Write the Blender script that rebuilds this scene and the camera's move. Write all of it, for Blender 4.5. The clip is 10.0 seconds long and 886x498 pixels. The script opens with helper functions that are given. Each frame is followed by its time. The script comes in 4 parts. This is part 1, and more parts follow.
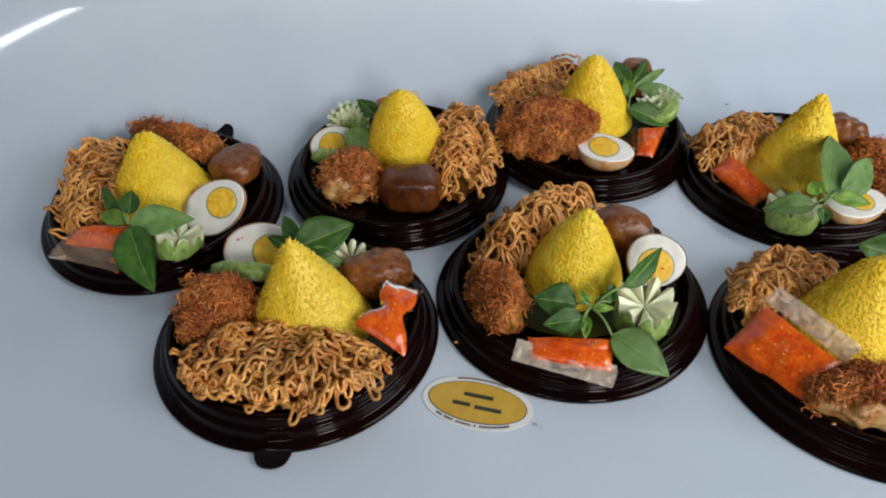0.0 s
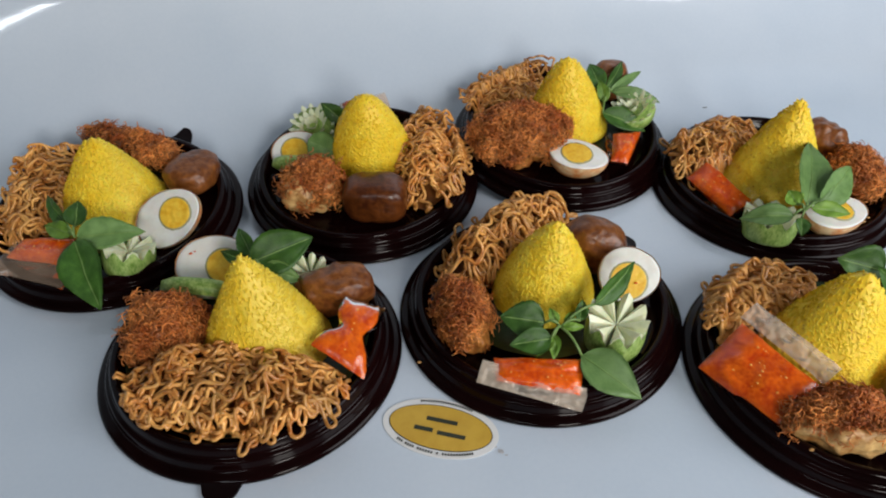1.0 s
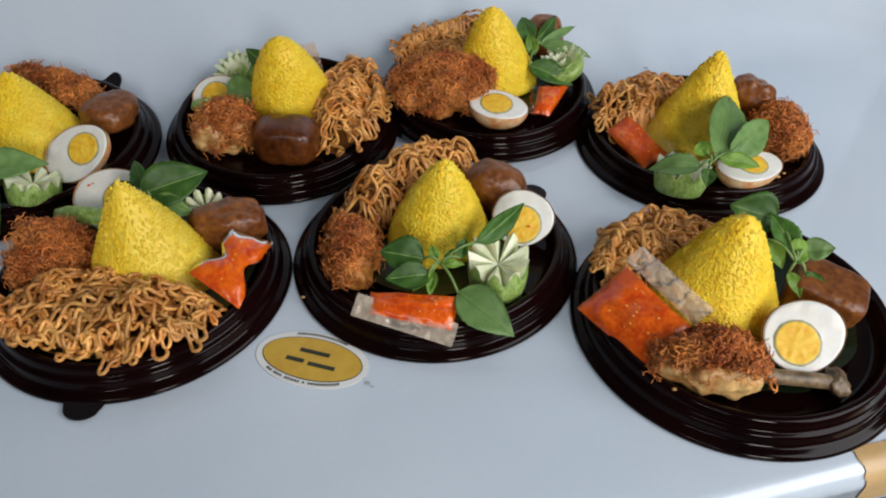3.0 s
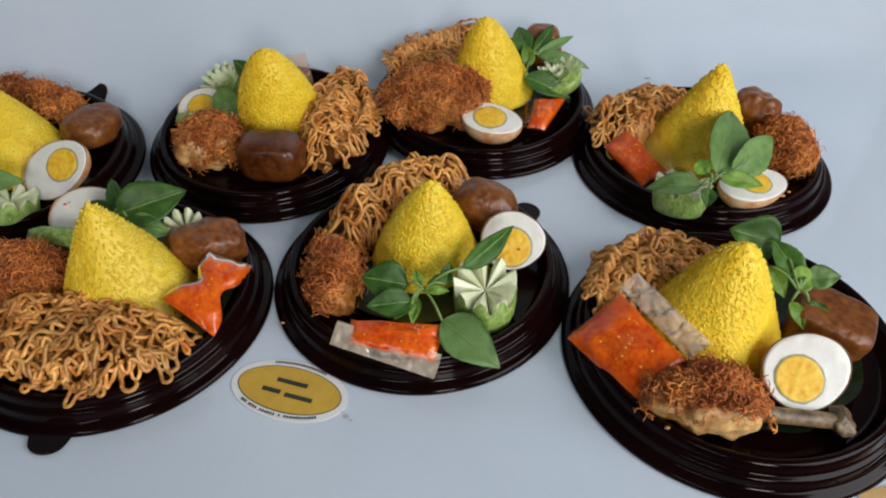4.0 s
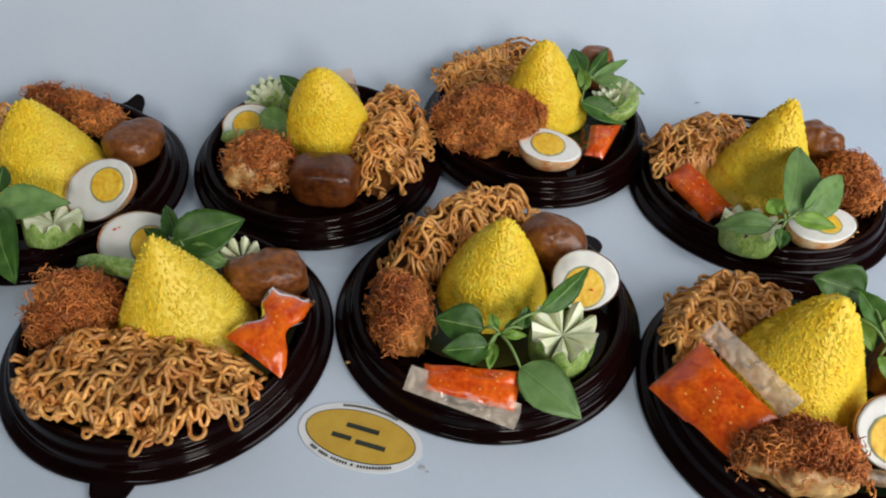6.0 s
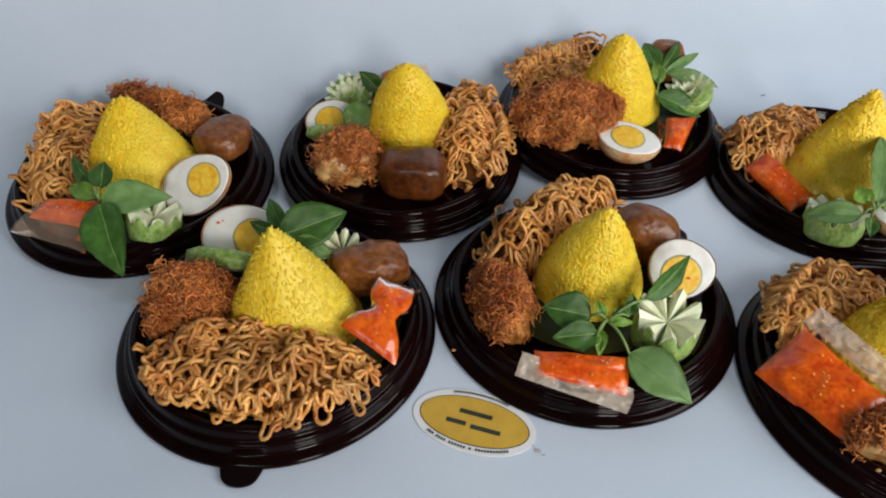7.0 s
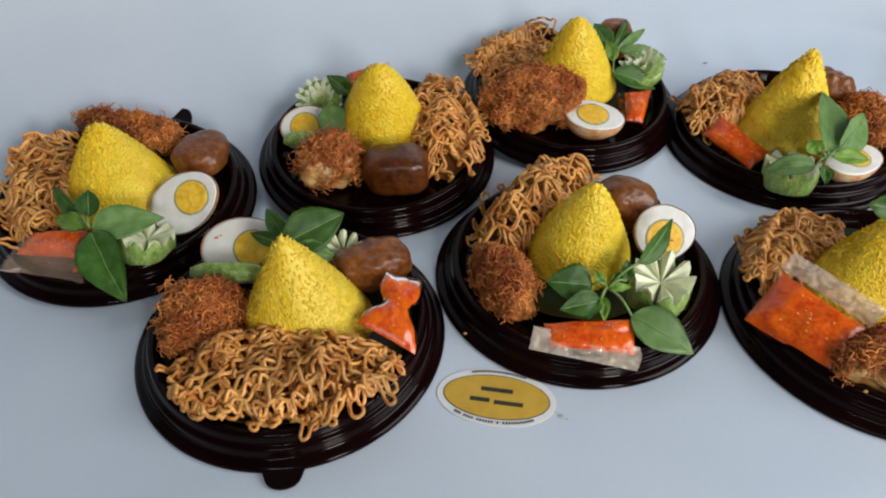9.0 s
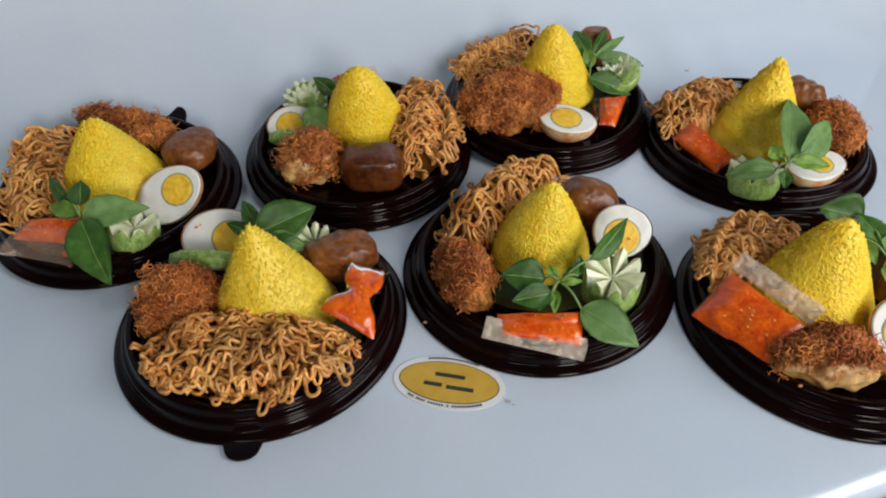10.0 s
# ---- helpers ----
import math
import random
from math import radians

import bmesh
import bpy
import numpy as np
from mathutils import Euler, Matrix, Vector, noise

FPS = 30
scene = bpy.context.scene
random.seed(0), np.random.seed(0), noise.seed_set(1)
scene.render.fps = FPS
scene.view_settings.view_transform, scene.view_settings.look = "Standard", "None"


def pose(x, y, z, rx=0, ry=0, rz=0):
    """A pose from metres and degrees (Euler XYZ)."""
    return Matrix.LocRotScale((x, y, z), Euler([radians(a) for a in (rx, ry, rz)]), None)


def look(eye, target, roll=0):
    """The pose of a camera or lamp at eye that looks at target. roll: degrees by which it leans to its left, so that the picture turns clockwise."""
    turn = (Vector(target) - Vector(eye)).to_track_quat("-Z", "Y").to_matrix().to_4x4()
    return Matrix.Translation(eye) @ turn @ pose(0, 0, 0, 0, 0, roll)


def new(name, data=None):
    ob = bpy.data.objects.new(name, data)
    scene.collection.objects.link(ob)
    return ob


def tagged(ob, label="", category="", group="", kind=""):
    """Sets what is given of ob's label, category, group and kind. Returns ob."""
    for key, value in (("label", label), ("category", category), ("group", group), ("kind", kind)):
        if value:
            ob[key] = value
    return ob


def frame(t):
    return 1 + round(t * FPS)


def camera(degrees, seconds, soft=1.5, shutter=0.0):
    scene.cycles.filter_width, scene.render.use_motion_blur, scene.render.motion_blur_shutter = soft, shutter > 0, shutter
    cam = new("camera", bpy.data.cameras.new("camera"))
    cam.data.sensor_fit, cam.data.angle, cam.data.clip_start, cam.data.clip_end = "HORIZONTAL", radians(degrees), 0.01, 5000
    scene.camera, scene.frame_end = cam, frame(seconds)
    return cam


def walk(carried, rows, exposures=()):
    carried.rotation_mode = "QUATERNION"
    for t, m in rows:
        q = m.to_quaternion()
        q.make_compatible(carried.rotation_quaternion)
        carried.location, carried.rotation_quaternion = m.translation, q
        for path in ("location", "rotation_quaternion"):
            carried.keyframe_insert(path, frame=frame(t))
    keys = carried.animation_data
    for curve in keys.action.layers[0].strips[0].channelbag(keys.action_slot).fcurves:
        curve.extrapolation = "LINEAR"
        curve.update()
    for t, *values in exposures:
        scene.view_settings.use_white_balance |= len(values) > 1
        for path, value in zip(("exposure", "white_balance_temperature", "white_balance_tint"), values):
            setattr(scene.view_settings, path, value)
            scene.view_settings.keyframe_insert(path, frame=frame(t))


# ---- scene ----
cam = camera(64.6, 10.0, soft=2.0)
PATH = [
    (0, (0.01, -0.008, 0.382), (-0.021, 1.504, -0.926), -1.6),
    (0.5, (0.012, 0.024, 0.379), (0.014, 1.528, -0.939), -1.5),
    (1, (0.025, 0.02, 0.376), (0.037, 1.522, -0.945), -0.7),
    (1.5, (0.05, 0.007, 0.368), (0.074, 1.511, -0.949), -0.6),
    (2, (0.074, 0.002, 0.358), (0.077, 1.492, -0.976), 0.0),
    (2.5, (0.096, -0.005, 0.35), (0.071, 1.478, -0.992), 0.0),
    (2.7, (0.104, -0.004, 0.347), (0.073, 1.482, -0.992), -0.1),
    (4, (0.13, 0.025, 0.344), (0.058, 1.508, -0.996), -0.9),
    (4.5, (0.128, 0.051, 0.343), (0.064, 1.525, -1.007), -0.3),
    (5, (0.118, 0.066, 0.344), (0.056, 1.533, -1.013), 0.2),
    (5.2, (0.116, 0.071, 0.348), (0.061, 1.536, -1.012), 0.2),
    (6.5, (0.038, 0.044, 0.355), (0.022, 1.515, -1.0), 2.2),
    (7, (0.012, 0.042, 0.357), (-0.035, 1.506, -1.004), 0.7),
    (7.5, (-0.021, 0.065, 0.365), (0.024, 1.515, -1.011), -0.6),
    (8, (-0.035, 0.069, 0.363), (0.042, 1.508, -1.024), -1.6),
    (8.5, (-0.041, 0.053, 0.363), (0.099, 1.489, -1.023), -0.7),
    (9, (-0.03, 0.028, 0.369), (0.099, 1.471, -1.009), -1.0),
    (9.5, (-0.015, 0.011, 0.377), (0.086, 1.466, -0.992), -1.4),
    (10, (0.011, 0.0, 0.379), (0.072, 1.462, -0.986), -1.6),
]
walk(cam, [(t, look(eye, target, roll)) for t, eye, target, roll in PATH], [(0, -0.22), (2.5, -0.25), (4.5, -0.28), (6.5, -0.15), (8, -0.08), (10, -0.18)])

# ---- light ----
ALPHA = 14.6                      # the table's turn in the plan, degrees
world = bpy.data.worlds.new("world")
scene.world = world
world.use_nodes = True
world.node_tree.nodes["Background"].inputs[0].default_value = (0.75, 0.85, 1.0, 1)
world.node_tree.nodes["Background"].inputs[1].default_value = 0.3


def area_lamp(name, eye, target, width, height, watts, colour):
    data = bpy.data.lights.new(name, "AREA")
    data.shape, data.size, data.size_y = "RECTANGLE", width, height
    data.energy, data.color = watts, colour
    ob = new(name, data)
    ob.matrix_world = look(eye, target)
    return ob


area_lamp("window_light_east", (1.08, -0.12, 0.68), (0.20, 0.42, 0.0), 0.9, 0.8, 15.0, (0.98, 0.98, 1.0))
area_lamp("doorway_light_south", (0.80, -1.95, 1.05), (0.2, 0.5, 0.0), 0.50, 0.70, 29, (1.0, 0.965, 0.91))
tube = area_lamp("ceiling_tube_light", (-0.62, -2.75, 1.80), (-0.62, -2.75, 0.0), 0.10, 2.3, 24, (0.88, 0.95, 1.0))
tube.matrix_world = Matrix.Translation((-0.62, -2.75, 1.80)) @ Matrix.Rotation(radians(14.6), 4, "Z")


# ---- materials ----
def material(name, dark, light, rough=0.5, scale=60.0, bump=0.0, fine=400.0, spec=0.5, sss=0.0, coat=0.0, grime=0.25, per_object=0.0, per_island=0.0, aniso=(1, 1, 1)):
    """A procedural surface: two tones mixed by noise at two scales, with fine relief."""
    m = bpy.data.materials.new(name)
    m.use_nodes = True
    t = m.node_tree
    b = t.nodes["Principled BSDF"]
    co = t.nodes.new("ShaderNodeTexCoord")
    mp = t.nodes.new("ShaderNodeMapping")
    mp.inputs["Scale"].default_value = aniso
    t.links.new(co.outputs["Object"], mp.inputs[0])
    n1, n2 = t.nodes.new("ShaderNodeTexNoise"), t.nodes.new("ShaderNodeTexNoise")
    n1.inputs["Scale"].default_value, n1.inputs["Detail"].default_value = scale, 4
    n2.inputs["Scale"].default_value, n2.inputs["Detail"].default_value = fine, 3
    t.links.new(mp.outputs[0], n1.inputs[0])
    t.links.new(mp.outputs[0], n2.inputs[0])
    blend = t.nodes.new("ShaderNodeMix")
    blend.inputs[0].default_value = grime
    t.links.new(n1.outputs[0], blend.inputs[2])
    t.links.new(n2.outputs[0], blend.inputs[3])
    ramp = t.nodes.new("ShaderNodeValToRGB")
    ramp.color_ramp.elements[0].position, ramp.color_ramp.elements[1].position = 0.36, 0.64
    ramp.color_ramp.elements[0].color, ramp.color_ramp.elements[1].color = (*dark, 1), (*light, 1)
    t.links.new(blend.outputs[0], ramp.inputs[0])
    out = ramp.outputs[0]
    for amount, node, socket in ((per_object, "ShaderNodeObjectInfo", "Random"), (per_island, "ShaderNodeNewGeometry", "Random Per Island")):
        if amount:
            src = t.nodes.new(node)
            rng = t.nodes.new("ShaderNodeMapRange")
            rng.inputs[3].default_value, rng.inputs[4].default_value = 1 - amount, 1 + amount
            t.links.new(src.outputs[socket], rng.inputs[0])
            hsv = t.nodes.new("ShaderNodeHueSaturation")
            t.links.new(rng.outputs[0], hsv.inputs["Value"])
            t.links.new(out, hsv.inputs["Color"])
            out = hsv.outputs[0]
    t.links.new(out, b.inputs["Base Color"])
    b.inputs["Roughness"].default_value = rough
    b.inputs["Specular IOR Level"].default_value = spec
    b.inputs["Coat Weight"].default_value = coat
    b.inputs["Coat Roughness"].default_value = 0.06
    if sss:
        b.inputs["Subsurface Weight"].default_value = sss
        b.inputs["Subsurface Radius"].default_value = (0.008, 0.004, 0.002)
        b.inputs["Subsurface Scale"].default_value = 0.5
    if bump:
        bp = t.nodes.new("ShaderNodeBump")
        bp.inputs["Strength"].default_value, bp.inputs["Distance"].default_value = min(1.0, bump * 10), 0.001 + 0.002 * bump
        t.links.new(blend.outputs[0], bp.inputs["Height"])
        t.links.new(bp.outputs[0], b.inputs["Normal"])
    return m


def clear_film(name, tint, haze, milk=(0.8, 0.78, 0.75), creases=0.3, ior=1.24):
    """Thin clear plastic: mostly see-through, with a glossy skin and a little milky haze."""
    m = bpy.data.materials.new(name)
    m.use_nodes = True
    t = m.node_tree
    t.nodes.clear()
    out, mix, mix2 = t.nodes.new("ShaderNodeOutputMaterial"), t.nodes.new("ShaderNodeMixShader"), t.nodes.new("ShaderNodeMixShader")
    tr, gl, df = t.nodes.new("ShaderNodeBsdfTransparent"), t.nodes.new("ShaderNodeBsdfGlossy"), t.nodes.new("ShaderNodeBsdfDiffuse")
    fr, co, nz, bp = t.nodes.new("ShaderNodeFresnel"), t.nodes.new("ShaderNodeTexCoord"), t.nodes.new("ShaderNodeTexNoise"), t.nodes.new("ShaderNodeBump")
    fr.inputs[0].default_value = ior
    nz.inputs["Scale"].default_value = 110
    bp.inputs["Strength"].default_value, bp.inputs["Distance"].default_value = creases, 0.002
    tr.inputs[0].default_value, df.inputs[0].default_value = (*tint, 1), (*milk, 1)
    gl.inputs[1].default_value = 0.12
    mix2.inputs[0].default_value = haze
    t.links.new(co.outputs["Object"], nz.inputs[0])
    t.links.new(nz.outputs[0], bp.inputs["Height"])
    for n in (gl, fr, df):
        t.links.new(bp.outputs[0], n.inputs["Normal"])
    t.links.new(tr.outputs[0], mix2.inputs[1])
    t.links.new(df.outputs[0], mix2.inputs[2])
    t.links.new(fr.outputs[0], mix.inputs[0])
    t.links.new(mix2.outputs[0], mix.inputs[1])
    t.links.new(gl.outputs[0], mix.inputs[2])
    t.links.new(mix.outputs[0], out.inputs[0])
    return m


def with_pit_shade(m, pit_shade, scale, share):
    """Paints the shade of small scattered gaps into the colour of a material that material() made."""
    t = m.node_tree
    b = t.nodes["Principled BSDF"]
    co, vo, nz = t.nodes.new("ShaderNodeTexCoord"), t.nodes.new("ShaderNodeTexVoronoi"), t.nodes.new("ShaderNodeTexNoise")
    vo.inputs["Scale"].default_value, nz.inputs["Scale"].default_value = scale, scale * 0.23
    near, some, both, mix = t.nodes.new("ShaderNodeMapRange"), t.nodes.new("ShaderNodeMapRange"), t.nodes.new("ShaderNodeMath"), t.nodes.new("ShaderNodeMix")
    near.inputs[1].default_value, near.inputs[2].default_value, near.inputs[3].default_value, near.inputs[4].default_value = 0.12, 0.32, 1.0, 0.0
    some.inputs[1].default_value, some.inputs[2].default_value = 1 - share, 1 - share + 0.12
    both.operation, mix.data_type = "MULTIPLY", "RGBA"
    mix.inputs[7].default_value = (*pit_shade, 1)
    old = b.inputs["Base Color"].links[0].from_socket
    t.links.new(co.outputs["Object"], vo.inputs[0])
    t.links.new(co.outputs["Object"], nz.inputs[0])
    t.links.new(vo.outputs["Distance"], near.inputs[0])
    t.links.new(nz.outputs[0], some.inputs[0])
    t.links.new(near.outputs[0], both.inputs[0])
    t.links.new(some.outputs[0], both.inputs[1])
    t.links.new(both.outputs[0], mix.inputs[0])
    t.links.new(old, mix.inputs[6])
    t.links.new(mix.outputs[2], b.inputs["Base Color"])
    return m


SHEET = material("white_sheet", (0.55, 0.635, 0.735), (0.62, 0.695, 0.785), 0.38, 6, 0.004, 300, coat=1.0, grime=0.2)
TRAY = material("brown_plastic", (0.0032, 0.0007, 0.0008), (0.0085, 0.0018, 0.0019), 0.10, 12, 0.0, 500, spec=0.125, grime=0.2)
# Rice tones; the dark spots are shade between grains, put into the colour.
RICE = with_pit_shade(material("yellow_rice", (0.87, 0.53, 0.010), (0.96, 0.72, 0.045), 0.5, 300, 0.04, 900, sss=0.12, grime=0.45), (0.50, 0.20, 0.003), 330, 0.6)
RICE_PALE = with_pit_shade(material("pale_yellow_rice", (0.80, 0.53, 0.014), (0.93, 0.71, 0.075), 0.42, 260, 0.06, 900, sss=0.12, grime=0.4), (0.68, 0.40, 0.010), 330, 0.42)
GRAIN = material("rice_grain", (0.88, 0.57, 0.012), (0.97, 0.76, 0.06), 0.45, 90, 0.0, 500, sss=0.12, per_island=0.06)
GRAIN_PALE = material("pale_rice_grain", (0.80, 0.54, 0.014), (0.93, 0.72, 0.08), 0.45, 90, 0.0, 500, sss=0.12, per_island=0.05)
NOODLE = material("fried_noodle", (0.45, 0.145, 0.023), (0.85, 0.46, 0.13), 0.25, 75, 0.0, 500, spec=0.5, per_island=0.3, grime=0.3)
NOODLE_DARK = material("soy_noodle", (0.42, 0.155, 0.028), (0.74, 0.39, 0.11), 0.27, 75, 0.0, 500, spec=0.5, per_island=0.28, grime=0.3)
# filler below the strands: the shade of the gaps is its base colour
NOODLE_GAP_SHADE = material("noodle_shade", (0.09, 0.030, 0.008), (0.26, 0.095, 0.02), 0.4, 90)
FLOSS = material("spiced_floss", (0.38, 0.085, 0.013), (0.82, 0.32, 0.075), 0.5, 45, 0.0, 500, per_island=0.5, grime=0.2)
MEAT = material("fried_chicken", (0.22, 0.055, 0.010), (0.60, 0.25, 0.055), 0.4, 60, 0.1, 300, grime=0.45)
MEAT_DARK = material("dark_fried_chicken", (0.06, 0.026, 0.012), (0.17, 0.075, 0.028), 0.42, 70, 0.08, 300, grime=0.45)
MEAT_PALE = material("pale_fried_chicken", (0.38, 0.14, 0.03), (0.82, 0.54, 0.22), 0.38, 55, 0.1, 320, grime=0.4)
BONE = material("charred_bone", (0.07, 0.045, 0.025), (0.35, 0.24, 0.13), 0.4, 80, 0.05, 300, grime=0.4)
EGG_WHITE = material("egg_white", (0.78, 0.76, 0.70), (0.86, 0.85, 0.81), 0.35, 50, 0.01, 400, sss=0.2, grime=0.2)
EGG_SKIN = material("fried_egg_skin", (0.72, 0.20, 0.022), (0.88, 0.66, 0.38), 0.38, 95, 0.03, 350, grime=0.3)
YOLK = material("egg_yolk", (0.82, 0.42, 0.012), (0.93, 0.62, 0.06), 0.5, 130, 0.05, 500, grime=0.35)
YOLK_RING = material("yolk_ring", (0.30, 0.30, 0.16), (0.42, 0.40, 0.22), 0.5, 80, 0.0, 400)
TOFU = material("braised_tofu", (0.10, 0.026, 0.006), (0.29, 0.10, 0.023), 0.32, 60, 0.10, 260, spec=0.5, per_object=0.15, grime=0.5)
TOFU_DARK = material("dark_braised_tofu", (0.045, 0.010, 0.003), (0.17, 0.048, 0.010), 0.28, 45, 0.08, 260, spec=0.45, grime=0.4)
LEAF = material("basil_leaf", (0.028, 0.082, 0.010), (0.062, 0.155, 0.022), 0.48, 120, 0.03, 700, spec=0.38, per_object=0.25)
LEAF_PALE = material("young_basil_leaf", (0.085, 0.18, 0.02), (0.17, 0.30, 0.04), 0.5, 120, 0.03, 700, spec=0.35, per_object=0.2)
LEAF_BACK = material("basil_leaf_sheen", (0.10, 0.195, 0.052), (0.165, 0.285, 0.085), 0.45, 120, 0.03, 700, spec=0.45, per_object=0.15)
STEM = material("basil_stem", (0.12, 0.22, 0.05), (0.22, 0.33, 0.10), 0.45, 120, 0.0, 700)
CUC_SKIN = material("cucumber_skin", (0.13, 0.27, 0.03), (0.46, 0.60, 0.19), 0.35, 260, 0.01, 700, grime=0.5, aniso=(1, 1, 0.5))
CUC_FLESH = material("cucumber_flesh", (0.66, 0.70, 0.43), (0.84, 0.86, 0.64), 0.35, 100, 0.02, 500, sss=0.2)
SAMBAL = material("sambal", (0.56, 0.045, 0.003), (0.86, 0.165, 0.008), 0.22, 110, 0.05, 420, spec=0.5, coat=0.3, grime=0.4)
SEED = material("chilli_seed", (0.80, 0.30, 0.03), (0.88, 0.45, 0.08), 0.4, 90)
FILM = clear_film("clear_film", (0.99, 0.98, 0.97), 0.0)
FILM_HAZY = clear_film("hazy_film", (0.97, 0.88, 0.80), 0.15, (0.90, 0.66, 0.48), 0.5)
FILM_WHITE = clear_film("folded_film", (0.95, 0.88, 0.80), 0.28, (0.92, 0.80, 0.66), 0.06, 1.45)
LINER = material("banana_leaf", (0.003, 0.009, 0.003), (0.010, 0.024, 0.007), 0.35, 60, 0.02, 300, spec=0.3, aniso=(1, 6, 1))
PAPER = material("sticker_paper", (0.76, 0.76, 0.75), (0.80, 0.80, 0.79), 0.4, 60, 0.0, 400)
OCHRE = material("sticker_ochre", (0.56, 0.33, 0.035), (0.64, 0.40, 0.05), 0.4, 70, 0.0, 400, grime=0.2)
INK = material("sticker_ink", (0.022, 0.028, 0.016), (0.035, 0.04, 0.025), 0.5, 70, 0.0, 400)
TAPE = material("brown_tape", (0.52, 0.33, 0.14), (0.60, 0.40, 0.19), 0.35, 20, 0.01, 300)
SMUDGE = material("grey_smudge", (0.34, 0.34, 0.35), (0.58, 0.58, 0.60), 0.5, 120, 0.0, 500)
CRUMB = material("crumb", (0.45, 0.22, 0.06), (0.65, 0.38, 0.14), 0.5, 100)
WALL = material("wall_paint", (0.17, 0.175, 0.18), (0.21, 0.215, 0.22), 0.7, 3, 0.01, 200)
FLOOR = material("floor_tile", (0.30, 0.30, 0.29), (0.36, 0.36, 0.35), 0.35, 3, 0.0, 200)
WOOD = material("table_frame", (0.45, 0.45, 0.46), (0.5, 0.5, 0.51), 0.4, 20, 0.0, 200)


# ---- building helpers ----
def mesh_from(verts, faces, mats, smooth=True, slots=None):
    me = bpy.data.meshes.new("mesh")
    me.from_pydata([tuple(v) for v in verts], [], faces)
    for m in mats if isinstance(mats, (list, tuple)) else [mats]:
        me.materials.append(m)
    if slots is not None:
        me.polygons.foreach_set("material_index", slots)
    me.polygons.foreach_set("use_smooth", [smooth] * len(me.polygons))
    me.update()
    return me


def thing(name, base, label, category, group="", kind=""):
    """An empty at the thing's base, which carries its parts."""
    ob = new(name)
    ob.empty_display_size = 0.01
    ob.location = base
    return tagged(ob, label, category, group, kind)


def root_of(parent):
    p = Vector((0, 0, 0))
    while parent is not None:
        p = p + parent.location
        parent = parent.parent
    return p


def part(name, geo, mat, parent, label="", smooth=True, slots=None, kind=""):
    """Links geometry, given as world-space vertices and faces, as one mesh under a thing."""
    verts, faces = geo
    base = np.array(root_of(parent))
    ob = new(name, mesh_from(np.asarray(verts, float) - base, faces, mat, smooth, slots))
    ob.parent = parent
    if label or kind:
        tagged(ob, label, kind=kind)
    return ob


def solid(name, geo, mat, base, label, category, group="", kind="", smooth=True, slots=None):
    """A thing that is one mesh, with its origin at base."""
    verts, faces = geo
    ob = new(name, mesh_from(np.asarray(verts, float) - np.array(base), faces, mat, smooth, slots))
    ob.location = base
    return tagged(ob, label, category, group, kind)


def join(*geos):
    verts, faces = [], []
    for v, f in geos:
        k = len(verts)
        verts.extend(v)
        faces.extend([tuple(i + k for i in q) for q in f])
    return verts, faces


def lathe(profile, n=96, close=True):
    """Turns a closed (r, z) profile about the z axis."""
    verts, faces = [], []
    for i in range(n):
        a = 2 * math.pi * i / n
        verts += [(r * math.cos(a), r * math.sin(a), z) for r, z in profile]
    k = len(profile)
    for i in range(n):
        for j in range(k if close else k - 1):
            a, b = i * k + j, i * k + (j + 1) % k
            c, d = ((i + 1) % n) * k + (j + 1) % k, ((i + 1) % n) * k + j
            faces.append((a, d, c, b))
    return verts, faces


def tubes(paths, sides=5, taper=0.35):
    """Sweeps a round section along each path of (points, radius)."""
    verts, faces = [], []
    ring = [(math.cos(2 * math.pi * i / sides), math.sin(2 * math.pi * i / sides)) for i in range(sides)]
    for pts, radius in paths:
        p = np.asarray(pts, float)
        d = np.gradient(p, axis=0)
        d /= np.linalg.norm(d, axis=1)[:, None] + 1e-12
        up = np.tile(np.array([0.31, 0.22, 0.92]), (len(p), 1))
        s = np.cross(d, up)
        s /= np.linalg.norm(s, axis=1)[:, None] + 1e-9
        w = np.cross(s, d)
        r = np.full(len(p), radius)
        r[0] *= taper
        r[-1] *= taper
        k = len(verts)
        for i in range(len(p)):
            for c, q in ring:
                verts.append(p[i] + r[i] * (c * s[i] + q * w[i]))
        for i in range(len(p) - 1):
            a, b = k + i * sides, k + (i + 1) * sides
            for j in range(sides):
                faces.append((a + j, a + (j + 1) % sides, b + (j + 1) % sides, b + j))
        faces.append(tuple(k + j for j in reversed(range(sides))))
        faces.append(tuple(k + (len(p) - 1) * sides + j for j in range(sides)))
    return verts, faces


def sphere_grid(nu=40, nv=24):
    """Unit sphere: vertices and faces."""
    verts = [(0, 0, -1)]
    for j in range(1, nv):
        t = math.pi * j / nv
        for i in range(nu):
            a = 2 * math.pi * i / nu
            verts.append((math.sin(t) * math.cos(a), math.sin(t) * math.sin(a), -math.cos(t)))
    verts.append((0, 0, 1))
    faces = [(0, 1 + (i + 1) % nu, 1 + i) for i in range(nu)]
    for j in range(nv - 2):
        for i in range(nu):
            a, b = 1 + j * nu, 1 + (j + 1) * nu
            faces.append((a + i, a + (i + 1) % nu, b + (i + 1) % nu, b + i))
    a, top = 1 + (nv - 2) * nu, len(verts) - 1
    faces += [(a + i, a + (i + 1) % nu, top) for i in range(nu)]
    return verts, faces


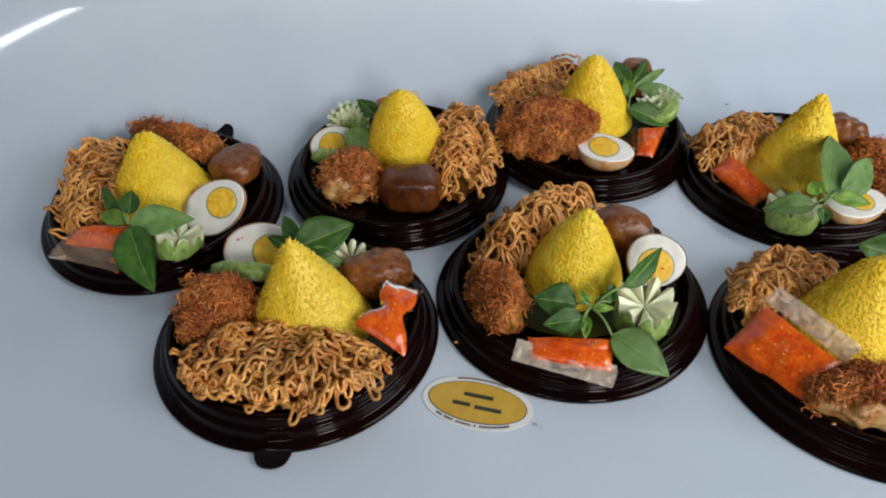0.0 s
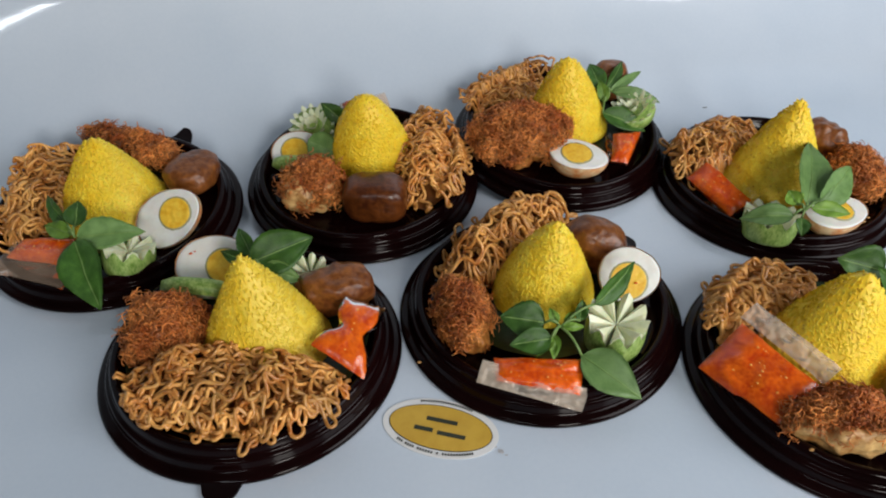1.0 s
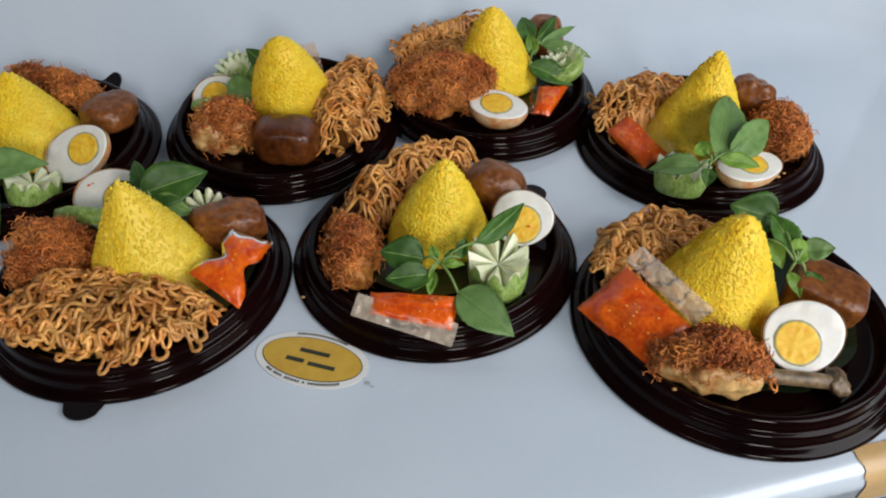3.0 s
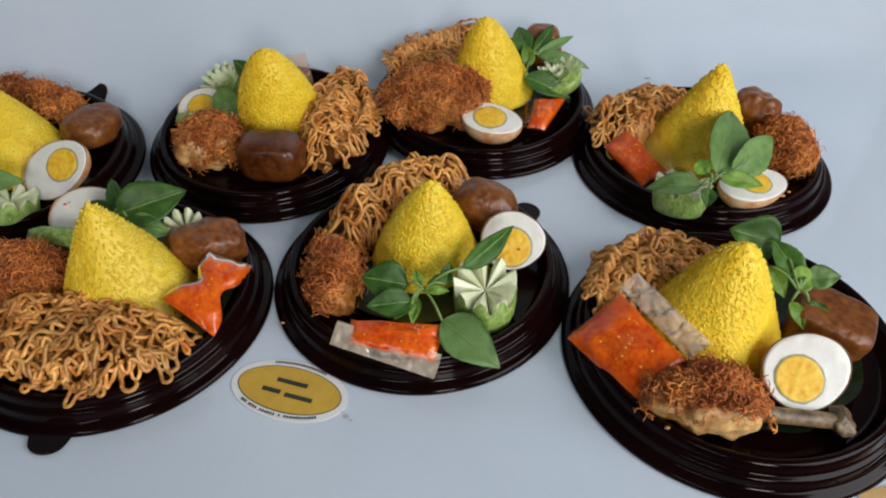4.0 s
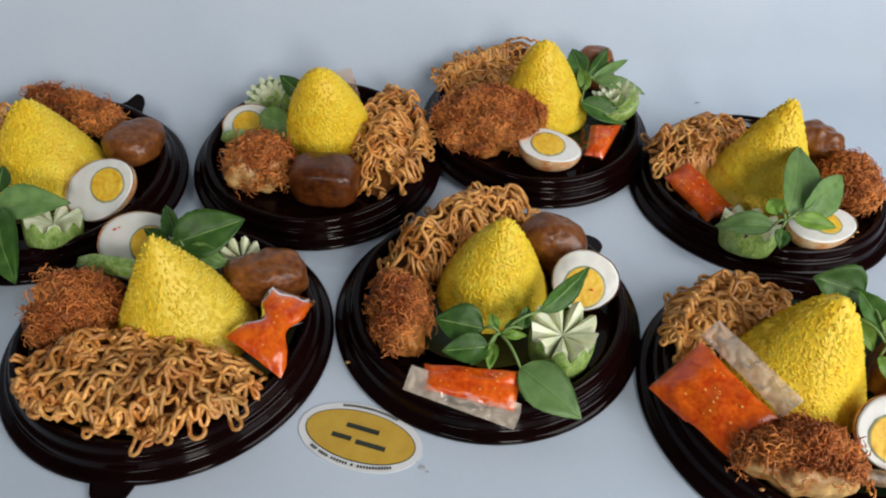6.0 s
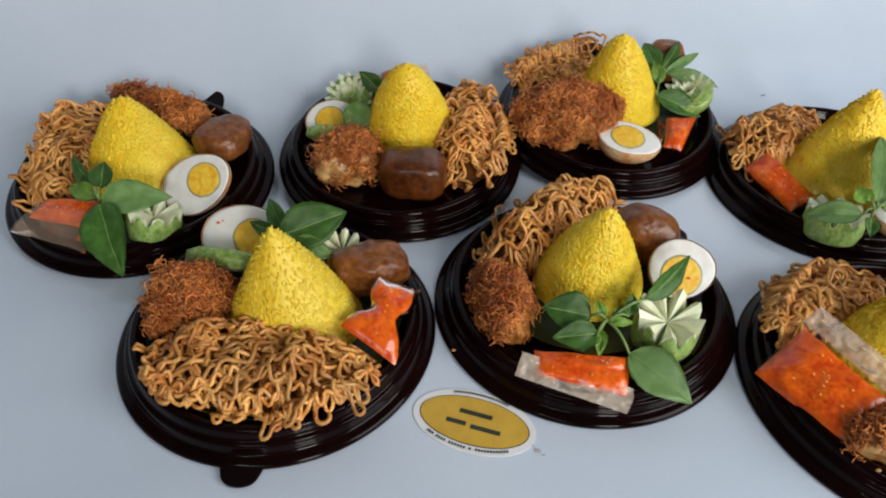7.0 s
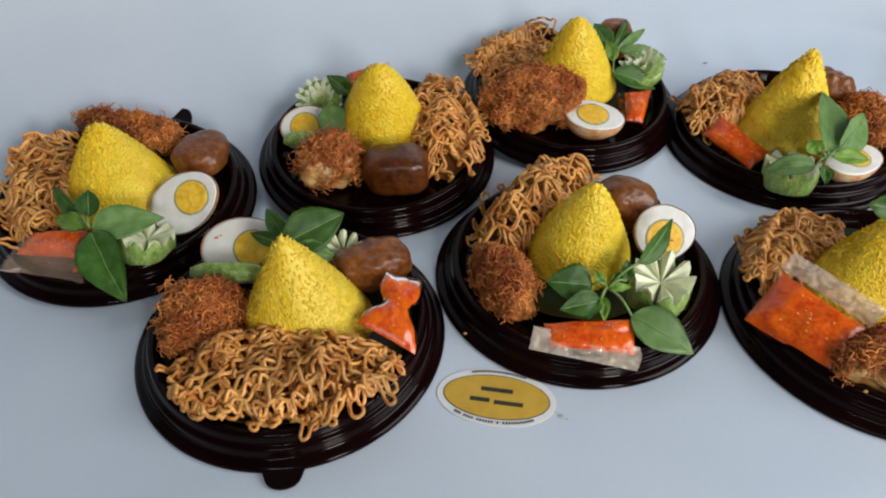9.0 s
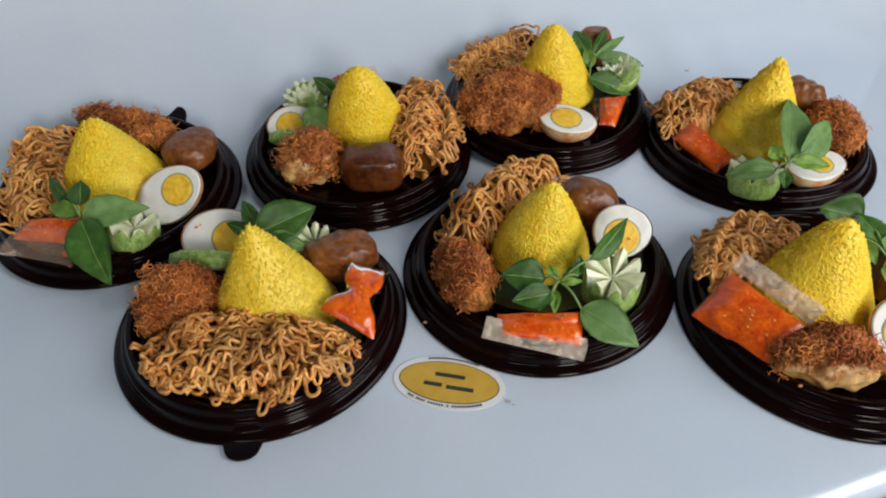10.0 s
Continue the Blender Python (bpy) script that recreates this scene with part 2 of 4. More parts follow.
def axes_of(normal, along):
    """A turn whose z is the normal and whose x lies nearest to along."""
    z = Vector(normal).normalized()
    x = Vector(along)
    x = (x - z * x.dot(z)).normalized()
    y = z.cross(x)
    return Matrix((x, y, z)).transposed()


def lump(centre, size, turn=Matrix.Identity(3), rough=0.15, freq=60.0, seed=0.0, power=2.0, res=(40, 24)):
    """A lumpy closed body; power above 2 makes it boxier."""
    verts, faces = sphere_grid(*res)
    out = []
    for v in verts:
        n = sum(abs(c) ** power for c in v) ** (-1 / power)
        p = Vector([c * n * s for c, s in zip(v, size)])
        q = p * freq + Vector((seed, seed * 1.7, -seed))
        f = 1 + rough * (noise.noise(q) + 0.5 * noise.noise(q * 2.3))
        out.append(turn @ (p * f) + Vector(centre))
    return out, faces


# ---- the setting ----
TURN_TABLE = Matrix.Rotation(radians(ALPHA), 4, "Z")
BEND, RADIUS, FRONT, LEFT, RIGHT = 0.539, 0.19, 0.123, -1.3, 0.95


def in_table(u, v, z):
    return TURN_TABLE @ Vector((u, v, z))


def sheet_height(x, y):
    v = -x * math.sin(radians(ALPHA)) + y * math.cos(radians(ALPHA))
    d = max(0.0, min(v - BEND, RADIUS * 0.99))
    return RADIUS - math.sqrt(RADIUS * RADIUS - d * d)


def build_sheet():
    """The white sheet: over the front edge, flat on the table, swept up at the back."""
    line = [(FRONT - 0.012, -0.03), (FRONT - 0.012, -0.012)]
    line += [(FRONT - 0.012 * math.cos(a), -0.012 + 0.012 * math.sin(a)) for a in np.linspace(0.2, math.pi / 2, 7)]
    line += [(v, 0.0) for v in np.linspace(FRONT + 0.02, BEND - 0.02, 24)]
    line += [(BEND + RADIUS * math.sin(a), RADIUS - RADIUS * math.cos(a)) for a in np.linspace(0, radians(88), 30)]
    line += [(BEND + RADIUS + 0.004, z) for z in (0.25, 0.35, 0.5, 0.7)]
    nu = 60
    verts, faces = [], []
    for k in (0, 1):
        for i in range(nu + 1):
            u = LEFT + (RIGHT - LEFT) * i / nu
            for j, (v, z) in enumerate(line):
                wave = 0.0012 * noise.noise(Vector((u * 4, v * 4, z * 4))) if z > 0.05 else 0.0
                verts.append(in_table(u, v + wave + (0.001 if z > 0.1 and k else 0), z - (0.001 if k else 0)))
    m = len(line)
    for k in (0, 1):
        o = k * (nu + 1) * m
        for i in range(nu):
            for j in range(m - 1):
                q = (o + i * m + j, o + (i + 1) * m + j, o + (i + 1) * m + j + 1, o + i * m + j + 1)
                faces.append(q if k == 0 else q[::-1])
    solid("white_sheet", (verts, faces), SHEET, (0, 0, 0), "glossy white backdrop sheet swept up behind the trays, over the table", "backdrop sheet", kind="structure")


def box_geo(u0, u1, v0, v1, z0, z1):
    verts = [in_table(u, v, z) for z in (z0, z1) for u, v in ((u0, v0), (u1, v0), (u1, v1), (u0, v1))]
    return verts, [(3, 2, 1, 0), (4, 5, 6, 7), (0, 1, 5, 4), (1, 2, 6, 5), (2, 3, 7, 6), (3, 0, 4, 7)]


build_sheet()
table = thing("table", in_table(-0.15, 0.43, -0.75), "plain grey table under the white sheet", "table")
part("tabletop", box_geo(LEFT + 0.02, RIGHT - 0.02, FRONT - 0.006, BEND + RADIUS, -0.028, -0.0025), WOOD, table, smooth=False)
for lu, lv in ((LEFT + 0.06, FRONT + 0.05), (RIGHT - 0.1, FRONT + 0.05), (LEFT + 0.06, BEND + 0.1), (RIGHT - 0.1, BEND + 0.1)):
    part("leg", box_geo(lu, lu + 0.04, lv, lv + 0.04, -0.75, -0.028), WOOD, table, smooth=False)
for wname, wbox in (("floor", (-2.2, 2.2, -4.6, 0.85, -0.80, -0.75)), ("ceiling", (-2.2, 2.2, -4.6, 0.85, 1.85, 1.9)), ("wall_north", (-2.2, 2.2, 0.745, 0.85, -0.75, 1.85)),
                    ("wall_south", (-2.2, 2.2, -4.7, -4.6, -0.75, 1.85)), ("wall_west", (-2.3, -2.2, -4.6, 0.85, -0.75, 1.85)), ("wall_east", (2.2, 2.3, -4.6, 0.85, -0.75, 1.85))):
    solid(wname, box_geo(*wbox), FLOOR if wname == "floor" else WALL, (0, 0, 0), "grey floor tiles" if wname == "floor" else "plain painted surface closing the room", wname.split("_")[0], kind="structure", smooth=False)

# ---- trays ----
R = 0.103
PLATES = {  # centre x, y, and the degrees by which the back rests up on the bend, size
    1: (-0.2437, 0.4845, 5.0, 1.0), 2: (-0.0407, 0.5308, 5.0, 0.985), 3: (0.1412, 0.5900, 6.5, 0.978), 4: (-0.1049, 0.3422, 0.0, 1.0),
    5: (0.0980, 0.3770, 0.0, 0.995), 6: (0.3220, 0.5222, 0.0, 1.015), 7: (0.2948, 0.3150, 0.0, 1.02)}
TABS = {1: (75, 0.0130), 3: (104, 0.0090), 4: (270, 0.0075), 5: (43, 0.0085)}    # degrees, reach
TRAY_LABEL = "round glossy dark brown plastic tray"


def plate_pose(k):
    x, y, tilt, size = PLATES[k]
    lift = R * math.sin(radians(tilt))
    return Matrix.Translation((x, y, lift)) @ Matrix.Rotation(radians(ALPHA), 4, "Z") @ Matrix.Rotation(radians(tilt), 4, "X") @ Matrix.Rotation(radians(-ALPHA), 4, "Z") @ Matrix.Scale(size, 4)


def on_plate(k, x, y, h=0.0):
    """The world place over the floor of tray k, above the plan point x, y, h metres up."""
    px, py = PLATES[k][:2]
    p = plate_pose(k) @ Vector((x - px, y - py, 0.0105))
    return Vector((x, y, p.z + h))


def tray_geo():
    top = [(0.0001, 0.0095), (0.040, 0.0095), (0.0790, 0.0095), (0.0815, 0.0100), (0.0832, 0.0118), (0.0846, 0.0172), (0.0856, 0.0190), (0.0870, 0.0196),
           (0.0888, 0.0196), (0.0900, 0.0190), (0.0907, 0.0178), (0.0915, 0.0150), (0.0922, 0.0128), (0.0930, 0.0122), (0.0941, 0.0120), (0.0949, 0.0113),
           (0.0954, 0.0098), (0.0961, 0.0070), (0.0967, 0.0054), (0.0980, 0.0047), (0.1003, 0.0042), (0.1020, 0.0032), (0.1030, 0.0017), (0.1028, 0.0005)]
    under = [(0.1008, 0.0005), (0.0970, 0.0030), (0.0945, 0.0080), (0.0910, 0.0110), (0.0890, 0.0178), (0.0872, 0.0182), (0.0862, 0.0170), (0.0845, 0.0100), (0.0820, 0.0082), (0.0001, 0.0080)]
    return lathe(top + under, 128)


tray_mesh = mesh_from(*tray_geo(), TRAY)
for k in PLATES:
    tray = new("tray", tray_mesh)
    tray.matrix_world = plate_pose(k)
    tagged(tray, TRAY_LABEL + (", back edge propped up" if PLATES[k][2] else ", lying flat"), "tray", "food trays")
    if k in TABS:
        a, reach = radians(TABS[k][0]), TABS[k][1]
        outline = [(R - 0.004, -0.0125), (R, -0.0120)] + [(R + 0.0035 + reach * math.cos(b), 0.0105 * math.sin(b)) for b in np.linspace(-1.35, 1.35, 14)] + [(R, 0.0120), (R - 0.004, 0.0125)]
        rot = [(x * math.cos(a) - y * math.sin(a), x * math.sin(a) + y * math.cos(a)) for x, y in outline]
        m = len(rot)
        rise = 0.3 if reach > 0.01 else 0.0
        geo = ([(x, y, z + rise * max(0.0, math.hypot(x, y) - R)) for z in (0.0010, 0.0026) for x, y in rot], [tuple(range(m - 1, -1, -1)), tuple(range(m, 2 * m))] + [(i, (i + 1) % m, m + (i + 1) % m, m + i) for i in range(m)])
        tab = new("pull_tab", mesh_from(*geo, TRAY, smooth=False))
        tab.parent = tray


# ---- kinds of food ----
def liner(k, radius, off=(0, 0), seed=0):
    """A banana leaf on the tray's floor, its edge torn and lifting a little."""
    px, py = PLATES[k][:2]
    rings, n = 8, 72
    verts, faces = [], []
    for j in range(rings + 1):
        for i in range(n):
            a = 2 * math.pi * i / n
            r = radius * j / rings * (1 + 0.05 * noise.noise(Vector((math.cos(a) * 2, math.sin(a) * 2, seed))))
            verts.append(on_plate(k, px + off[0] + r * math.cos(a), py + off[1] + r * math.sin(a), 0.0008 + 0.006 * (j / rings) ** 6 + 0.0012 * noise.noise(Vector((math.cos(a) * 5, math.sin(a) * 5, j * 0.4 + seed)))))
    for j in range(rings):
        for i in range(n):
            faces.append((j * n + i, j * n + (i + 1) % n, (j + 1) * n + (i + 1) % n, (j + 1) * n + i))
    solid("banana_leaf", (verts, faces), LINER, on_plate(k, px, py), "dark green banana leaf lining the brown tray", "leaf", "tray liners")


def rice_cone(k, centre, radius, tip, bulge=0.8, squash=0.92, rough=0.0003, grains=3600, pale=False, blunt=0.05, proud=(-0.00036, -0.00024), shoulder=1.0, label="moulded cone of yellow turmeric rice"):
    """A moulded rice cone: a rough core with grains standing proud on it."""
    base = on_plate(k, *centre)
    height = tip[2] - base.z
    seed = k * 7.3
    nu, nv = 84, 48

    def spot(a, s, out=0.0):
        f = (1 - s ** shoulder) ** bulge * (1 - blunt) + blunt * math.sqrt(max(0.0, 1 - s ** 6))
        f *= 1 + 0.05 * noise.noise(Vector((math.cos(a) * 1.6, math.sin(a) * 1.6, s * 2.2 + seed)))
        r = radius * f + out
        lean = s ** 1.1
        cx = centre[0] + (tip[0] - centre[0]) * lean
        cy = centre[1] + (tip[1] - centre[1]) * lean
        return Vector((cx + r * math.cos(a), cy + r * squash * math.sin(a), base.z - 0.001 + height * s))

    verts, faces = [], []
    for j in range(nv):
        s = 0.995 * j / (nv - 1)
        for i in range(nu):
            a = 2 * math.pi * i / nu
            p = spot(a, s)
            w = noise.noise(p * 330) + 0.7 * noise.noise(p * 160) + 0.9 * min(0.0, noise.noise(p * 240 + Vector((9, 9, 9))) + 0.15)
            verts.append(spot(a, s, rough * w - 0.0001))
    verts += [Vector((centre[0], centre[1], base.z - 0.001)), Vector(tip)]
    for j in range(nv - 1):
        for i in range(nu):
            faces.append((j * nu + i, j * nu + (i + 1) % nu, (j + 1) * nu + (i + 1) % nu, (j + 1) * nu + i))
    for i in range(nu):
        faces.append((len(verts) - 2, (i + 1) % nu, i))
        faces.append((len(verts) - 1, (nv - 1) * nu + i, (nv - 1) * nu + (i + 1) % nu))
    cone = thing("rice_cone", base, label, "rice", "rice cones")
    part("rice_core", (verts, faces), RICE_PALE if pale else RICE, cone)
    rnd = random.Random(100 + k)
    gv, gf = sphere_grid(6, 4)
    allv, allf = [], []
    for _ in range(grains):
        s = 1 - math.sqrt(rnd.random() * 0.985 + 0.004)
        s = max(0.0, min(0.99, s + rnd.uniform(0, 0.05)))
        a = rnd.uniform(0, 2 * math.pi)
        p, q, w = spot(a, s, rnd.uniform(*proud)), spot(a + 0.02, s), spot(a, min(0.995, s + 0.02))
        nrm = (q - p).cross(w - p).normalized()
        t = Vector((rnd.gauss(0, 1), rnd.gauss(0, 1), rnd.gauss(0, 1)))
        t = (t - nrm * t.dot(nrm)).normalized()
        y = nrm.cross(t).normalized()
        z = t.cross(y)
        ln, wd = rnd.uniform(0.0019, 0.0028), rnd.uniform(0.0008, 0.0011)
        c = len(allv)
        allv += [p + t * (v[2] * ln) + y * (v[0] * wd) + z * (v[1] * wd * 0.3) for v in gv]
        allf += [tuple(i + c for i in f) for f in gf]
    if grains:
        part("grain_layer", (allv, allf), GRAIN_PALE if pale else GRAIN, cone, kind="stuff")


def noodles(k, centre, axes, turn, height, count, radius=0.00124, curl=0.95, wave=0.0185, dark=False, seed=0, steps=(46, 95), label="tangled heap of brown fried noodles on the tray"):
    """A heap of wavy noodle strands over a rounded mound, with a dark filler for gap shade."""
    rnd = random.Random(500 + 13 * k + seed)
    ca, sa = math.cos(radians(turn)), math.sin(radians(turn))

    def at(u, v, layer):
        rho = min(1.0, math.hypot(u / axes[0], v / axes[1]))
        x, y = centre[0] + u * ca - v * sa, centre[1] + u * sa + v * ca
        bump = 1 + 0.35 * noise.noise(Vector((x * 45, y * 45, seed + k)))
        return on_plate(k, x, y, 0.0015 + layer * height * bump * (1 - rho ** 2.6) ** 0.75 + 0.0100 * min(1.0, max(0.0, (math.hypot(x - PLATES[k][0], y - PLATES[k][1]) - 0.0805) / 0.004)))

    paths = []
    for _ in range(int(count * 0.47)):
        r, a = math.sqrt(rnd.random()) * 0.92, rnd.uniform(0, 2 * math.pi)
        u, v = axes[0] * r * math.cos(a), axes[1] * r * math.sin(a)
        head, phase, amp = rnd.uniform(0, 2 * math.pi), rnd.uniform(0, 6.3), curl * rnd.uniform(0.7, 1.3)
        lam, layer, drift = wave * rnd.uniform(0.75, 1.4), 1.20 - 0.70 * rnd.random() ** 1.2, rnd.gauss(0, 0.03)
        step, pts = 0.0016, []
        vph, vam = rnd.uniform(0, 6.3), rnd.uniform(0.0004, 0.0020)
        total = rnd.randint(*steps)
        arch = rnd.uniform(0.004, 0.009) if rnd.random() < 0.10 else 0.0
        for i in range(total):
            phase += rnd.gauss(0, 0.10)
            swing = math.sin(2 * math.pi * i * step / lam + phase)
            h = head + amp * math.tanh(1.8 * swing)
            u, v = u + step * math.cos(h), v + step * math.sin(h)
            rho = math.hypot(u / axes[0], v / axes[1])
            if rho > 0.9:
                inward = math.atan2(-v, -u)
                head += 0.45 * math.sin(inward - head)
            head += drift + rnd.gauss(0, 0.05)
            p = at(u, v, layer)
            p.z += vam * math.sin(2 * math.pi * i * step / lam * 0.93 + vph) + 0.0008 + arch * math.sin(math.pi * i / total)
            pts.append(p)
        paths.append((pts, radius * rnd.uniform(0.88, 1.12)))
    # Added filler mound; its dark colour stands for shade between the strands.
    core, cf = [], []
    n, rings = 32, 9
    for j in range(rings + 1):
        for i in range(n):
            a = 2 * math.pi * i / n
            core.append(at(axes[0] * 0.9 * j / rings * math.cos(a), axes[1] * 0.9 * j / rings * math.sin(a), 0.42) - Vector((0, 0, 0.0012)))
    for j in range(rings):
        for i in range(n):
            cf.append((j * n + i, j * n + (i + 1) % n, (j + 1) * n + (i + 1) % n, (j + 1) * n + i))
    heap = thing("fried_noodles", on_plate(k, *centre), label, "noodles", "noodle heaps", kind="stuff")
    part("noodle_strands", tubes(paths, 6, 0.6), NOODLE_DARK if dark else NOODLE, heap, kind="stuff")
    part("heap_shade_core", (core, cf), NOODLE_GAP_SHADE, heap, kind="stuff")


def floss_fibres(surface, count, seed, length=(0.004, 0.013), radius=0.00040, lift=0.0048, tuft=8):
    """Short curled fibres lying on a body in loose tufts; surface() returns a random place and normal."""
    rnd = random.Random(seed)
    paths = []
    for _ in range(int(count * 2.1) // tuft):
        spot, nrm = surface(rnd)
        lay = Vector((rnd.gauss(0, 1), rnd.gauss(0, 1), rnd.gauss(0, 1)))
        rise = rnd.uniform(0, 1) ** 2 * lift
        for _ in range(tuft):
            t = lay + Vector((rnd.gauss(0, 0.7), rnd.gauss(0, 0.7), rnd.gauss(0, 0.7)))
            t = (t - nrm * t.dot(nrm) * rnd.uniform(0.45, 0.95)).normalized()
            side = nrm.cross(t).normalized()
            p = spot + t * rnd.gauss(0, 0.0028) + side * rnd.gauss(0, 0.0028)
            ln, bend, ph = rnd.uniform(*length), rnd.uniform(-0.003, 0.003), rnd.uniform(0, 6.3)
            h = rise * rnd.uniform(0.2, 1.0)
            pts = []
            for i in range(6):
                q = i / 5 - 0.5
                pts.append(p + t * (ln * q) + side * (bend * (q * q * 4 - 0.3) + 0.0012 * math.sin(9 * q + ph)) + nrm * (h - 0.0012 * (q * q * 4) + 0.0010 * math.cos(7 * q + ph)))
            paths.append((pts, radius * rnd.uniform(0.6, 1.5)))
    return tubes(paths, 3, 0.4)


def chicken(k, centre, size, turn=0.0, height=0.0, count=1300, meat=None, bare=None, tilt=(0, 0, 1), free=0.6, label="fried chicken piece under reddish brown spiced floss", rough=0.32, freq=70):
    """A fried chicken piece with shredded spiced topping; bare: a direction that the topping leaves free."""
    base = on_plate(k, *centre)
    mid = base + Vector((0, 0, size[2] * 0.75 + height))
    m3 = axes_of(tilt, (math.cos(radians(turn)), math.sin(radians(turn)), 0))
    geo = lump(mid, size, m3, rough, freq, k * 3.1 + centre[0] * 40, 2.3, (80, 52))
    ob = thing("fried_chicken", base, label, "chicken", "chicken pieces")
    part("meat", geo, meat or MEAT, ob)
    away = Vector(bare).normalized() if bare else None

    def surface(rnd):
        while True:
            v = geo[0][rnd.randrange(len(geo[0]))]
            d = (v - mid)
            n = (m3 @ Vector([c / (s * s) for c, s in zip(m3.transposed() @ d, size)])).normalized()
            if n.z < -0.5 or rnd.random() > min(1.0, (d.length / max(size)) ** 1.5 + 0.25):
                continue
            if away and n.dot(away) > free + rnd.uniform(-0.2, 0.2):
                continue
            return v + n * rnd.uniform(-0.0008, 0.0030) + Vector((rnd.gauss(0, 0.001), rnd.gauss(0, 0.001), 0)), n

    part("spiced_floss", floss_fibres(surface, count, int(900 + k)), FLOSS, ob, "reddish brown shredded floss", kind="stuff")
    return ob, mid


def egg_half(k, centre, normal, along, size=(0.0272, 0.0205, 0.0195), yolk=(0.004, 0.0, 0.0133), flecks=(), label="halved hard-boiled egg with chilli-fried skin"):
    """Half an egg: white with a browned skin, and a yolk with its grey ring set in the cut."""
    c = Vector(centre)
    m3 = axes_of(normal, along)
    ob = thing("egg_half", c - Vector((0, 0, 0.018)), label, "egg", "egg halves")
    nu, nv = 56, 16

    def rim(a, f=1.0):
        egg = 1 + 0.13 * math.cos(a)
        wob = 1 + 0.012 * noise.noise(Vector((math.cos(a) * 3, math.sin(a) * 3, k)))
        return size[0] * math.cos(a) * f * wob, size[1] * math.sin(a) * f * (1 - 0.10 * math.cos(a)) * wob

    def put(x, y, z):
        return m3 @ Vector((x, y, z)) + c

    verts, faces = [], []
    for j in range(nv + 1):
        t = 0.5 * math.pi * j / nv
        for i in range(nu):
            x, y = rim(2 * math.pi * i / nu, math.cos(t) * 1.03)
            w = 1 + 0.03 * noise.noise(Vector((x, y, t * 0.02)) * 120)
            verts.append(put(x, y, -size[2] * math.sin(t) * w - 0.0006))
    for j in range(nv):
        for i in range(nu):
            faces.append((j * nu + i, (j + 1) * nu + i, (j + 1) * nu + (i + 1) % nu, j * nu + (i + 1) % nu))
    part("fried_skin", (verts, faces), EGG_SKIN, ob, "browned skin with red chilli stains")
    yx, yy, yr = yolk
    verts, faces = [], []
    rings = 12
    for j in range(rings + 1):
        s = j / rings
        for i in range(nu):
            a = 2 * math.pi * i / nu
            ox, oy = rim(a)
            ix, iy = yx + yr * 0.98 * math.cos(a), yy + yr * 0.98 * math.sin(a)
            x, y = ix + (ox - ix) * s, iy + (oy - iy) * s
            verts.append(put(x, y, 0.0004 * noise.noise(Vector((x, y, k)) * 150) + (-0.0010 * (s - 0.9) * 10 if s > 0.9 else 0)))
    for j in range(rings):
        for i in range(nu):
            faces.append((j * nu + i, (j + 1) * nu + i, (j + 1) * nu + (i + 1) % nu, j * nu + (i + 1) % nu))
    part("egg_white", (verts, faces), EGG_WHITE, ob)
    verts, faces, slots = [put(yx, yy, 0.0006)], [], []
    for j in range(1, 10):
        for i in range(nu):
            a = 2 * math.pi * i / nu
            r = yr * j / 9 * (1 + 0.02 * noise.noise(Vector((math.cos(a) * 2, math.sin(a) * 2, k + 3))))
            x, y = yx + r * math.cos(a), yy + r * math.sin(a)
            verts.append(put(x, y, 0.0006 - 0.0008 * (j == 9) + 0.0007 * noise.noise(Vector((x, y, k)) * 260)))
    faces += [(0, 1 + i, 1 + (i + 1) % nu) for i in range(nu)]
    slots += [0] * nu
    for j in range(8):
        for i in range(nu):
            a, b = 1 + j * nu, 1 + (j + 1) * nu
            faces.append((a + i, b + i, b + (i + 1) % nu, a + (i + 1) % nu))
            slots.append(1 if j == 7 else 0)
    part("yolk", (verts, faces), [YOLK, YOLK_RING], ob, "crumbly yellow yolk with a grey ring", slots=slots)
    for fx, fy, fr in flecks:
        part("chilli_fleck", lump(put(fx, fy, 0.0011), (fr, fr * 0.6, fr * 0.4), m3, 0.3, 500, fx * 900, 2.0, (12, 8)), SAMBAL, ob, "small red chilli fleck")
    return ob


def tofu(k, centre, size, turn=0.0, power=3.2, lift=0.0, dark=False, tilt=(0, 0, 1), rough=0.12, label="brown braised tofu piece"):
    base = on_plate(k, *centre)
    m3 = axes_of(tilt, (math.cos(radians(turn)), math.sin(radians(turn)), 0))
    geo = lump(base + Vector((0, 0, size[2] * 0.92 + lift)), size, m3, rough, 50, k * 2.7, power, (80, 52))
    solid("braised_tofu", geo, TOFU_DARK if dark else TOFU, base, label, "tofu", "tofu pieces")


